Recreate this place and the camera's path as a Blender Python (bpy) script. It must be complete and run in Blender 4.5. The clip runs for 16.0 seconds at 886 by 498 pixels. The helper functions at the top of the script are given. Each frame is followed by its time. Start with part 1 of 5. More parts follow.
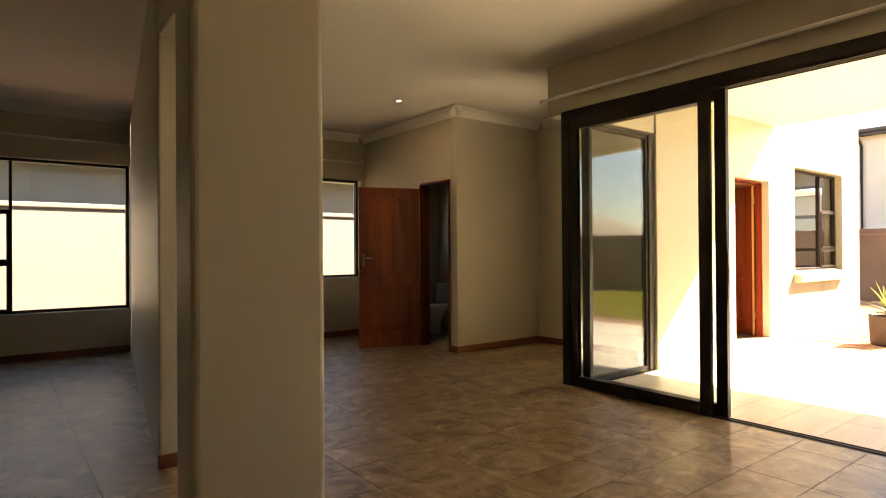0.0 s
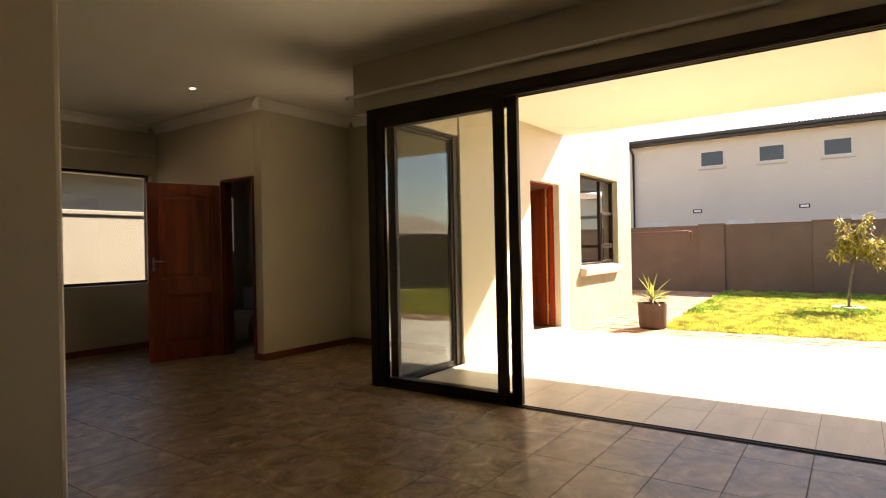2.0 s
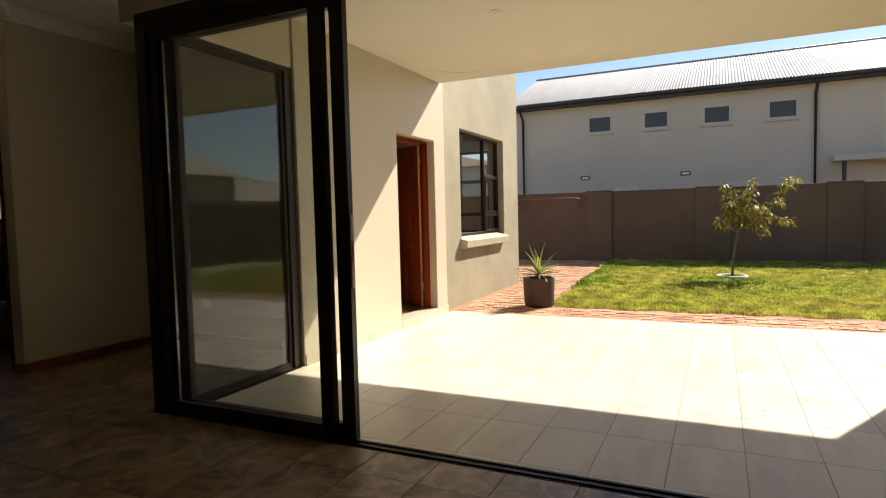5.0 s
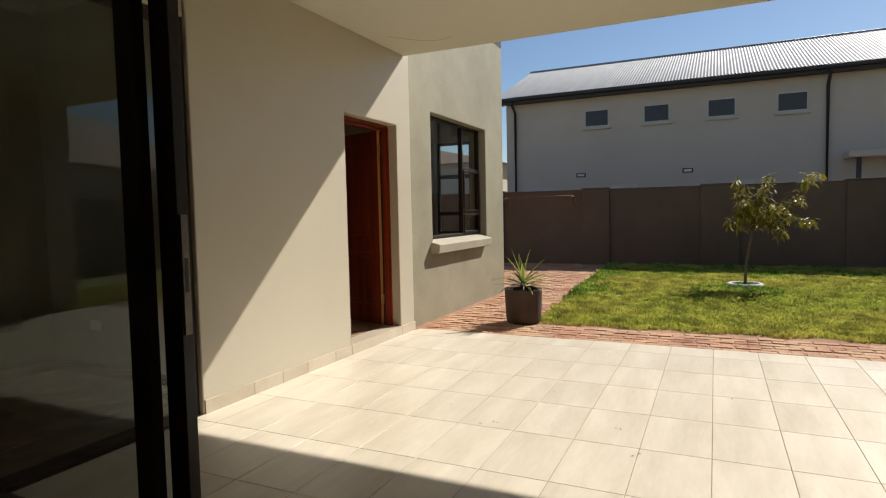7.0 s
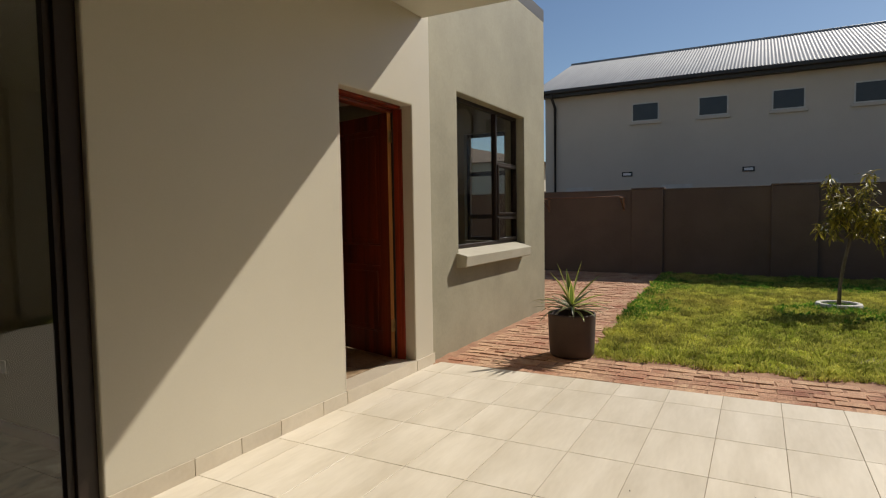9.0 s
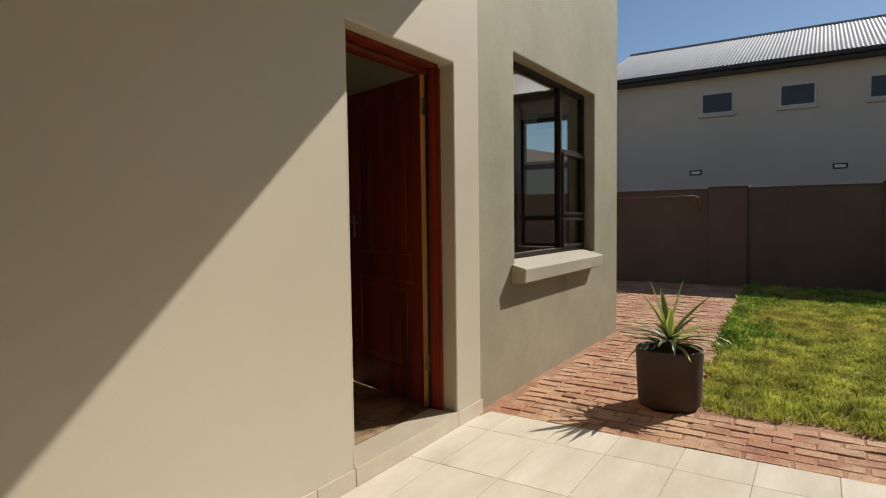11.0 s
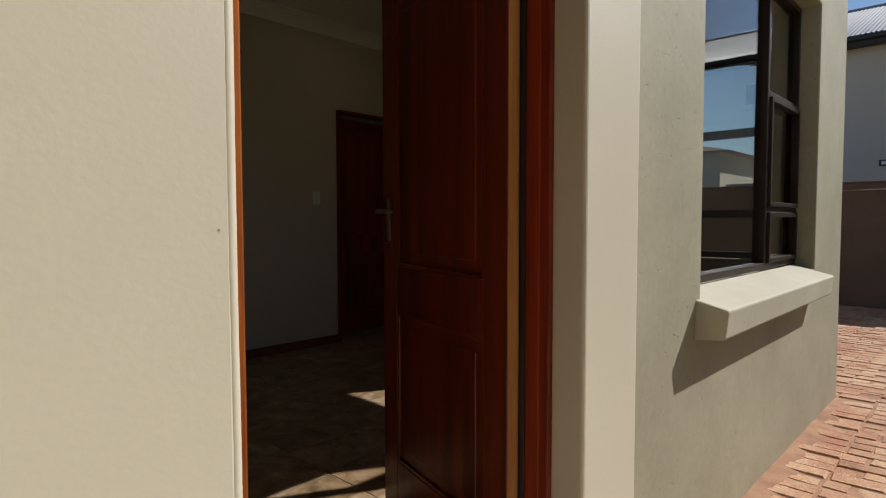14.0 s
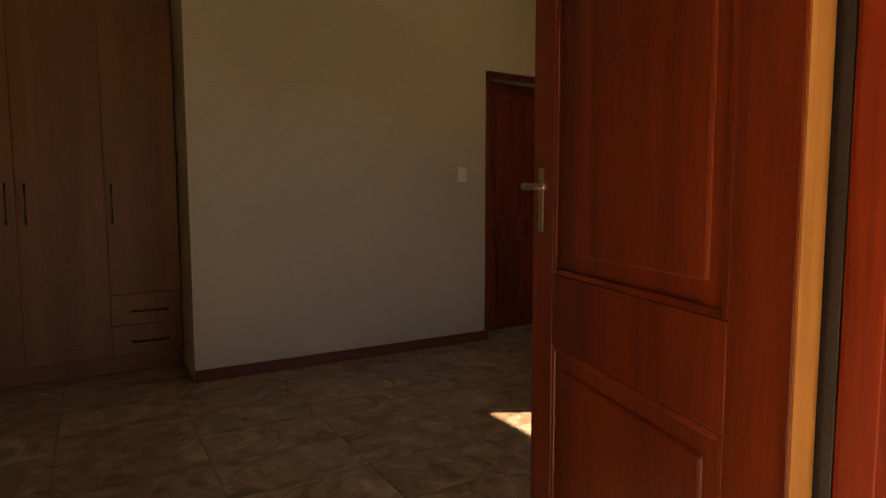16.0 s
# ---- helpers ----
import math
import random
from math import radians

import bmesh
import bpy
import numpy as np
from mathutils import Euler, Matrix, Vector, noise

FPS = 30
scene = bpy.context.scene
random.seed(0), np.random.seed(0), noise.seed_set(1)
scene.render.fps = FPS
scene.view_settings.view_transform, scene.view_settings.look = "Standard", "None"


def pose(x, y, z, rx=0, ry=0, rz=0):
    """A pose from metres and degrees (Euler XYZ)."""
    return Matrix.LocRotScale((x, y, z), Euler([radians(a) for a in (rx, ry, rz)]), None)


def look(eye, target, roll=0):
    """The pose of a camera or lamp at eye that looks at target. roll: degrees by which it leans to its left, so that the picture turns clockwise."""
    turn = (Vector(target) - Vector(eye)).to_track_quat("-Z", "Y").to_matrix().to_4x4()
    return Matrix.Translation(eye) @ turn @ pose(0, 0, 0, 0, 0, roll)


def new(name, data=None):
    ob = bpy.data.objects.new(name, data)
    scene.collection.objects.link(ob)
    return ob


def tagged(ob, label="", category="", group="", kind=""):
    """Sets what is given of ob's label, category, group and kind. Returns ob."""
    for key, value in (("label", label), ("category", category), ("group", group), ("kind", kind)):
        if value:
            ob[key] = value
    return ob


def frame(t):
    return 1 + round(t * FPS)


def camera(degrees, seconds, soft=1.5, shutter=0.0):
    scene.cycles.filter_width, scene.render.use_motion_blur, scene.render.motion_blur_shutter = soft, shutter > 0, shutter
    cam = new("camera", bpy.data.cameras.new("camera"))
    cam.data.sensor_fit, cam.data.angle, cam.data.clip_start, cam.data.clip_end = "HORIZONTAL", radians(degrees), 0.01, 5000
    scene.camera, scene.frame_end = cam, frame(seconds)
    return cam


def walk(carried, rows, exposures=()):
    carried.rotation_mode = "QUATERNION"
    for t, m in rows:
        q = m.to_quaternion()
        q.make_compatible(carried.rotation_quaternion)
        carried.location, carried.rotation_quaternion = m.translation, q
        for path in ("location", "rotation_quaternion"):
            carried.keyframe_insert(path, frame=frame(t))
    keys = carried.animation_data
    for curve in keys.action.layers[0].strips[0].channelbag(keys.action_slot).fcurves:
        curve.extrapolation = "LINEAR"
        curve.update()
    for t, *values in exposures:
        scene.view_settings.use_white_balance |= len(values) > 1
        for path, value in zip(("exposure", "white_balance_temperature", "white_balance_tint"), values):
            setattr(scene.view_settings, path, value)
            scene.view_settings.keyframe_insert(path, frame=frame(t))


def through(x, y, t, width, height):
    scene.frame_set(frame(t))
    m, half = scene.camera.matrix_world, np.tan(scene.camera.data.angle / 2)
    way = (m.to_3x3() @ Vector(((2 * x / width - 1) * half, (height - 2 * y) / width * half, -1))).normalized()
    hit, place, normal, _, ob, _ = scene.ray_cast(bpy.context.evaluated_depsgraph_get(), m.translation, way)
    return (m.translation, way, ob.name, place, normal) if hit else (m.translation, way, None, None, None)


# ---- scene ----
cam = camera(74.3, 16.0, soft=1.15)
PATH = [
    (0, (-0.499, -0.142, 1.262), (0.717, 1.446, 1.271), -0.4),
    (0.5, (-0.54, -0.167, 1.237), (0.824, 1.295, 1.251), -0.7),
    (1, (-0.53, -0.159, 1.25), (0.956, 1.18, 1.259), -0.9),
    (1.5, (-0.445, -0.172, 1.258), (1.126, 1.066, 1.262), -1.1),
    (2, (-0.314, -0.151, 1.267), (1.319, 1.003, 1.266), -1.2),
    (2.5, (-0.145, -0.128, 1.259), (1.533, 0.96, 1.254), -1.4),
    (3, (0.038, -0.072, 1.275), (1.756, 0.953, 1.263), -1.4),
    (3.5, (0.273, -0.006, 1.275), (2.033, 0.943, 1.252), -1.5),
    (4, (0.538, 0.041, 1.263), (2.325, 0.936, 1.184), -1.6),
    (4.5, (0.816, 0.127, 1.258), (2.617, 0.989, 1.146), -1.6),
    (7, (2.36, 0.413, 1.257), (4.169, 1.256, 1.135), -1.2),
    (7.5, (2.669, 0.52, 1.262), (4.467, 1.386, 1.141), -1.1),
    (8, (2.987, 0.645, 1.264), (4.772, 1.539, 1.15), -1.1),
    (8.5, (3.293, 0.775, 1.288), (5.064, 1.696, 1.172), -1.0),
    (11, (4.695, 1.563, 1.257), (6.374, 2.644, 1.153), -0.7),
    (11.5, (4.989, 1.736, 1.238), (6.637, 2.865, 1.14), -0.8),
    (12, (5.265, 1.916, 1.229), (6.874, 3.1, 1.132), -0.7),
    (12.5, (5.549, 2.093, 1.238), (7.121, 3.325, 1.135), -0.4),
    (13, (5.828, 2.259, 1.238), (7.358, 3.542, 1.133), -0.3),
    (13.5, (6.108, 2.464, 1.217), (7.6, 3.793, 1.119), -0.2),
    (14, (6.345, 2.627, 1.205), (7.791, 4.006, 1.108), -0.1),
    (14.5, (6.53, 2.763, 1.205), (7.908, 4.209, 1.088), -0.3),
    (15, (6.661, 2.91, 1.206), (7.94, 4.441, 1.071), -0.5),
    (15.5, (6.759, 3.06, 1.209), (7.913, 4.686, 1.062), -0.5),
    (16, (6.862, 3.199, 1.208), (7.888, 4.908, 1.042), -0.1),
]
EXPOSURES = [(0.0, 3.7, 8800, 20), (1.0, 3.4, 8600, 20), (2.0, 2.82, 8100, 20), (3.0, 2.33, 7700, 17), (4.5, 1.6, 7300, 15), (7.0, 0.6, 6500, 10), (8.5, 0.24, 6600, 10),
             (11.0, 0.3, 6500, 10), (14.0, 0.45, 6150, 10), (15.0, 0.85, 6450, 11), (15.5, 1.35, 7200, 13), (16.0, 2.3, 8400, 19)]
walk(cam, [(t, look(eye, target, roll)) for t, eye, target, roll in PATH], EXPOSURES)

# ---- world and sun ----
SUN_WAY = Vector((1.05, -0.57, 1.0)).normalized()      # from the scene towards the sun
world = bpy.data.worlds.new("world")
scene.world = world
world.use_nodes = True
wn = world.node_tree.nodes
sky = wn.new("ShaderNodeTexSky")
sky.sky_type = "NISHITA"
sky.sun_disc = False
sky.sun_elevation = math.asin(SUN_WAY.z)
sky.sun_rotation = math.atan2(SUN_WAY.x, SUN_WAY.y)
sky.air_density, sky.dust_density, sky.ozone_density = 1.0, 0.3, 3.6
world.node_tree.links.new(sky.outputs["Color"], wn["Background"].inputs["Color"])
wn["Background"].inputs["Strength"].default_value = 0.062
sun = new("sun", bpy.data.lights.new("sun", "SUN"))
sun.data.energy = 4.2
sun.data.angle = radians(0.55)
sun.data.color = (1.0, 0.94, 0.85)
sun.matrix_basis = look(SUN_WAY * 40, (0, 0, 0))

for spot, watts in (((3.19, 5.49, 2.985), 0.25), ((9.52, 6.2, 2.935), 0.22)):      # the two downlights that are switched on
    lamp = new("downlight_lamp", bpy.data.lights.new("downlight_lamp", "AREA"))
    lamp.data.shape, lamp.data.size = "DISK", 0.05
    lamp.data.energy = watts
    lamp.data.color = (1.0, 0.78, 0.5)
    lamp.matrix_basis = pose(*spot)


# ---- materials ----
def material(name, dark, light, scale=1.5, rough=0.6, grain=60.0, bump=0.15, metal=0.0, stretch=(1, 1, 1), spread=0.0, detail=5.0, spec=0.5,
             contrast=0.25, depth=0.004, pits=0.0):
    """A surface whose colour wanders between two tones, with a fine relief; spread: how far single pieces differ."""
    m = bpy.data.materials.new(name)
    m.use_nodes = True
    n, l = m.node_tree.nodes, m.node_tree.links
    bsdf = n["Principled BSDF"]
    geo = n.new("ShaderNodeNewGeometry")
    mp = n.new("ShaderNodeMapping")
    mp.inputs["Scale"].default_value = stretch
    l.new(geo.outputs["Position"], mp.inputs["Vector"])
    vec = mp.outputs["Vector"]
    if spread:
        info = n.new("ShaderNodeObjectInfo")
        shift = n.new("ShaderNodeVectorMath")
        shift.operation = "ADD"
        by = n.new("ShaderNodeMath")
        by.operation = "MULTIPLY"
        by.inputs[1].default_value = 37.0
        l.new(info.outputs["Random"], by.inputs[0])
        l.new(vec, shift.inputs[0])
        l.new(by.outputs[0], shift.inputs[1])
        vec = shift.outputs[0]
    coarse = n.new("ShaderNodeTexNoise")
    coarse.inputs["Scale"].default_value = scale
    coarse.inputs["Detail"].default_value = detail
    coarse.inputs["Roughness"].default_value = 0.6
    fine = n.new("ShaderNodeTexNoise")
    fine.inputs["Scale"].default_value = grain
    fine.inputs["Detail"].default_value = 3.0
    for t in (coarse, fine):
        l.new(vec, t.inputs["Vector"])
    ramp = n.new("ShaderNodeValToRGB")
    ramp.color_ramp.elements[0].position = 0.5 - contrast
    ramp.color_ramp.elements[1].position = 0.5 + contrast
    ramp.color_ramp.elements[0].color = (*dark, 1)
    ramp.color_ramp.elements[1].color = (*light, 1)
    blend = n.new("ShaderNodeMath")
    blend.operation = "MULTIPLY_ADD"
    blend.inputs[1].default_value = 0.25
    l.new(fine.outputs["Fac"], blend.inputs[0])
    sub = n.new("ShaderNodeMath")
    sub.operation = "SUBTRACT"
    sub.inputs[1].default_value = 0.125
    l.new(coarse.outputs["Fac"], sub.inputs[0])
    l.new(sub.outputs[0], blend.inputs[2])
    l.new(blend.outputs[0], ramp.inputs["Fac"])
    colour = ramp.outputs["Color"]
    if spread:
        hsv = n.new("ShaderNodeHueSaturation")
        vary = n.new("ShaderNodeMapRange")
        vary.inputs["To Min"].default_value = 1.0 - spread
        vary.inputs["To Max"].default_value = 1.0 + spread
        l.new(info.outputs["Random"], vary.inputs["Value"])
        l.new(vary.outputs["Result"], hsv.inputs["Value"])
        l.new(colour, hsv.inputs["Color"])
        colour = hsv.outputs["Color"]
    l.new(colour, bsdf.inputs["Base Color"])
    rr = n.new("ShaderNodeMapRange")
    rr.inputs["To Min"].default_value = max(0.02, rough - 0.08)
    rr.inputs["To Max"].default_value = min(1.0, rough + 0.08)
    l.new(coarse.outputs["Fac"], rr.inputs["Value"])
    l.new(rr.outputs["Result"], bsdf.inputs["Roughness"])
    bsdf.inputs["Metallic"].default_value = metal
    bsdf.inputs["Specular IOR Level"].default_value = spec
    if bump:
        b = n.new("ShaderNodeBump")
        b.inputs["Strength"].default_value = bump
        b.inputs["Distance"].default_value = depth
        l.new(fine.outputs["Fac"], b.inputs["Height"])
        l.new(b.outputs["Normal"], bsdf.inputs["Normal"])
        if pits:
            # ragged little holes left by the float, in drifts
            cell = n.new("ShaderNodeTexNoise")
            cell.inputs["Scale"].default_value, cell.inputs["Detail"].default_value, cell.inputs["Roughness"].default_value = pits, 4, 0.65
            l.new(vec, cell.inputs["Vector"])
            hole, drift = n.new("ShaderNodeMapRange"), n.new("ShaderNodeMapRange")
            hole.inputs["From Min"].default_value, hole.inputs["From Max"].default_value = 0.28, 0.39
            drift.inputs["From Min"].default_value, drift.inputs["From Max"].default_value = 0.46, 0.62
            l.new(cell.outputs["Fac"], hole.inputs["Value"])
            where = n.new("ShaderNodeTexNoise")
            where.inputs["Scale"].default_value = pits * 0.22
            l.new(vec, where.inputs["Vector"])
            l.new(where.outputs["Fac"], drift.inputs["Value"])
            flip = n.new("ShaderNodeMath")
            flip.operation = "SUBTRACT"
            flip.inputs[0].default_value = 1.0
            l.new(drift.outputs["Result"], flip.inputs[1])
            deep = n.new("ShaderNodeMath")
            deep.operation = "MAXIMUM"
            l.new(hole.outputs["Result"], deep.inputs[0])
            l.new(flip.outputs[0], deep.inputs[1])
            pit = n.new("ShaderNodeBump")
            pit.inputs["Strength"].default_value, pit.inputs["Distance"].default_value = 0.9, 0.006
            l.new(deep.outputs[0], pit.inputs["Height"])
            l.new(b.outputs["Normal"], pit.inputs["Normal"])
            l.new(pit.outputs["Normal"], bsdf.inputs["Normal"])
    return m


def island_leaf(name, colours, rough=0.5, through=0.25, straw=None):
    """Leaves and blades: every loose piece takes its own tone."""
    m = bpy.data.materials.new(name)
    m.use_nodes = True
    n, l = m.node_tree.nodes, m.node_tree.links
    bsdf = n["Principled BSDF"]
    geo = n.new("ShaderNodeNewGeometry")
    ramp = n.new("ShaderNodeValToRGB")
    ramp.color_ramp.elements[0].color = (*colours[0], 1)
    ramp.color_ramp.elements[1].color = (*colours[-1], 1)
    for i, c in enumerate(colours[1:-1]):
        ramp.color_ramp.elements.new((i + 1) / (len(colours) - 1)).color = (*c, 1)
    l.new(geo.outputs["Random Per Island"], ramp.inputs["Fac"])
    patch = n.new("ShaderNodeTexNoise")
    patch.inputs["Scale"].default_value = 3.2
    patch.inputs["Detail"].default_value = 6
    l.new(geo.outputs["Position"], patch.inputs["Vector"])
    hsv = n.new("ShaderNodeHueSaturation")
    rng = n.new("ShaderNodeMapRange")
    rng.inputs["From Min"].default_value, rng.inputs["From Max"].default_value = 0.32, 0.68
    rng.inputs["To Min"].default_value, rng.inputs["To Max"].default_value = 0.5, 1.45
    l.new(patch.outputs["Fac"], rng.inputs["Value"])
    l.new(rng.outputs["Result"], hsv.inputs["Value"])
    tone = ramp.outputs["Color"]
    if straw:
        # worn, dry patches some metres across
        dry = n.new("ShaderNodeTexNoise")
        dry.inputs["Scale"].default_value, dry.inputs["Detail"].default_value = 0.42, 5
        l.new(geo.outputs["Position"], dry.inputs["Vector"])
        part_dry = n.new("ShaderNodeMapRange")
        part_dry.inputs["From Min"].default_value, part_dry.inputs["From Max"].default_value = 0.42, 0.66
        part_dry.inputs["To Max"].default_value = 0.6
        l.new(dry.outputs["Fac"], part_dry.inputs["Value"])
        mixed = n.new("ShaderNodeMix")
        mixed.data_type = "RGBA"
        mixed.inputs[7].default_value = (*straw, 1)
        l.new(part_dry.outputs["Result"], mixed.inputs[0])
        l.new(tone, mixed.inputs[6])
        tone = mixed.outputs[2]
    l.new(tone, hsv.inputs["Color"])
    l.new(hsv.outputs["Color"], bsdf.inputs["Base Color"])
    bsdf.inputs["Roughness"].default_value = rough
    tr = n.new("ShaderNodeBsdfTranslucent")
    mix = n.new("ShaderNodeMixShader")
    mix.inputs["Fac"].default_value = through
    l.new(hsv.outputs["Color"], tr.inputs["Color"])
    l.new(bsdf.outputs[0], mix.inputs[1])
    l.new(tr.outputs[0], mix.inputs[2])
    l.new(mix.outputs[0], n["Material Output"].inputs["Surface"])
    return m


def wood_material(name, dark, light, across="X", rough=0.35, scale=9.0, gloss=0.5):
    """Varnished timber with long upright grain."""
    m = bpy.data.materials.new(name)
    m.use_nodes = True
    n, l = m.node_tree.nodes, m.node_tree.links
    bsdf = n["Principled BSDF"]
    co = n.new("ShaderNodeTexCoord")
    mp = n.new("ShaderNodeMapping")
    mp.inputs["Scale"].default_value = (1, 1, 0.06) if across != "Z" else (0.06, 0.06, 1)
    info = n.new("ShaderNodeObjectInfo")
    add = n.new("ShaderNodeVectorMath")
    add.operation = "ADD"
    l.new(co.outputs["Object"], add.inputs[0])
    l.new(info.outputs["Random"], add.inputs[1])
    l.new(add.outputs[0], mp.inputs["Vector"])
    bands = n.new("ShaderNodeTexNoise")
    bands.inputs["Scale"].default_value = scale
    bands.inputs["Detail"].default_value = 6
    bands.inputs["Distortion"].default_value = 0.6
    fibres = n.new("ShaderNodeTexNoise")
    fibres.inputs["Scale"].default_value = scale * 14
    fibres.inputs["Detail"].default_value = 2
    for t in (bands, fibres):
        l.new(mp.outputs["Vector"], t.inputs["Vector"])
    mixf = n.new("ShaderNodeMath")
    mixf.operation = "MULTIPLY_ADD"
    mixf.inputs[1].default_value = 0.3
    l.new(fibres.outputs["Fac"], mixf.inputs[0])
    l.new(bands.outputs["Fac"], mixf.inputs[2])
    ramp = n.new("ShaderNodeValToRGB")
    ramp.color_ramp.elements[0].position, ramp.color_ramp.elements[1].position = 0.45, 0.86
    bsdf.inputs["Specular IOR Level"].default_value = gloss
    ramp.color_ramp.elements[0].color, ramp.color_ramp.elements[1].color = (*dark, 1), (*light, 1)
    l.new(mixf.outputs[0], ramp.inputs["Fac"])
    l.new(ramp.outputs["Color"], bsdf.inputs["Base Color"])
    bsdf.inputs["Roughness"].default_value = rough
    b = n.new("ShaderNodeBump")
    b.inputs["Strength"].default_value = 0.12
    b.inputs["Distance"].default_value = 0.002
    l.new(fibres.outputs["Fac"], b.inputs["Height"])
    l.new(b.outputs["Normal"], bsdf.inputs["Normal"])
    return m


def glass_material(name, tint):
    """Clear float glass: light passes straight through, the gloss grows towards grazing angles."""
    m = bpy.data.materials.new(name)
    m.use_nodes = True
    n, l = m.node_tree.nodes, m.node_tree.links
    n.remove(n["Principled BSDF"])
    clear, gloss = n.new("ShaderNodeBsdfTransparent"), n.new("ShaderNodeBsdfGlossy")
    clear.inputs["Color"].default_value = (*tint, 1)
    gloss.inputs["Roughness"].default_value = 0.0
    face = n.new("ShaderNodeLayerWeight")
    face.inputs["Blend"].default_value = 0.5
    power, scale = n.new("ShaderNodeMath"), n.new("ShaderNodeMath")
    power.operation, scale.operation = "POWER", "MULTIPLY_ADD"
    power.inputs[1].default_value = 4.5
    scale.inputs[1].default_value, scale.inputs[2].default_value = 0.92, 0.055
    mix = n.new("ShaderNodeMixShader")
    l.new(face.outputs["Facing"], power.inputs[0])
    l.new(power.outputs[0], scale.inputs[0])
    l.new(scale.outputs[0], mix.inputs["Fac"])
    l.new(clear.outputs[0], mix.inputs[1])
    l.new(gloss.outputs[0], mix.inputs[2])
    l.new(mix.outputs[0], n["Material Output"].inputs["Surface"])
    return m


def glow_material(name, colour, strength):
    m = bpy.data.materials.new(name)
    m.use_nodes = True
    b = m.node_tree.nodes["Principled BSDF"]
    b.inputs["Emission Color"].default_value = (*colour, 1)
    b.inputs["Emission Strength"].default_value = strength
    return m


def marbled(name):
    """Glazed floor tile with brown clouds and pale veins, each tile cut from another place."""
    m = bpy.data.materials.new(name)
    m.use_nodes = True
    n, l = m.node_tree.nodes, m.node_tree.links
    bsdf = n["Principled BSDF"]
    geo, info = n.new("ShaderNodeNewGeometry"), n.new("ShaderNodeObjectInfo")
    by = n.new("ShaderNodeMath")
    by.operation = "MULTIPLY"
    by.inputs[1].default_value = 53.0
    add = n.new("ShaderNodeVectorMath")
    l.new(info.outputs["Random"], by.inputs[0])
    l.new(geo.outputs["Position"], add.inputs[0])
    l.new(by.outputs[0], add.inputs[1])
    cloud, vein = n.new("ShaderNodeTexNoise"), n.new("ShaderNodeTexNoise")
    for t, sc, de, di in ((cloud, 4.2, 9, 1.3), (vein, 6.5, 7, 2.4)):
        t.inputs["Scale"].default_value, t.inputs["Detail"].default_value, t.inputs["Distortion"].default_value = sc, de, di
        t.inputs["Roughness"].default_value = 0.62
        l.new(add.outputs[0], t.inputs["Vector"])
    ramp = n.new("ShaderNodeValToRGB")
    r = ramp.color_ramp
    r.elements[0].position, r.elements[1].position = 0.36, 0.67
    r.elements[0].color, r.elements[1].color = (0.115, 0.07, 0.034, 1), (0.48, 0.365, 0.235, 1)
    r.elements.new(0.47).color = (0.25, 0.165, 0.09, 1)
    r.elements.new(0.57).color = (0.335, 0.235, 0.14, 1)
    l.new(cloud.outputs["Fac"], ramp.inputs["Fac"])
    mask = n.new("ShaderNodeMapRange")
    mask.inputs["From Min"].default_value, mask.inputs["From Max"].default_value = 0.56, 0.70
    mask.inputs["To Max"].default_value = 0.65
    l.new(vein.outputs["Fac"], mask.inputs["Value"])
    mix = n.new("ShaderNodeMix")
    mix.data_type = "RGBA"
    mix.inputs[7].default_value = (0.47, 0.385, 0.285, 1)
    l.new(mask.outputs["Result"], mix.inputs[0])
    l.new(ramp.outputs["Color"], mix.inputs[6])
    l.new(mix.outputs[2], bsdf.inputs["Base Color"])
    rough = n.new("ShaderNodeMapRange")
    rough.inputs["To Min"].default_value, rough.inputs["To Max"].default_value = 0.27, 0.5
    l.new(cloud.outputs["Fac"], rough.inputs["Value"])
    l.new(rough.outputs["Result"], bsdf.inputs["Roughness"])
    b = n.new("ShaderNodeBump")
    b.inputs["Strength"].default_value, b.inputs["Distance"].default_value = 0.06, 0.003
    l.new(vein.outputs["Fac"], b.inputs["Height"])
    l.new(b.outputs["Normal"], bsdf.inputs["Normal"])
    return m


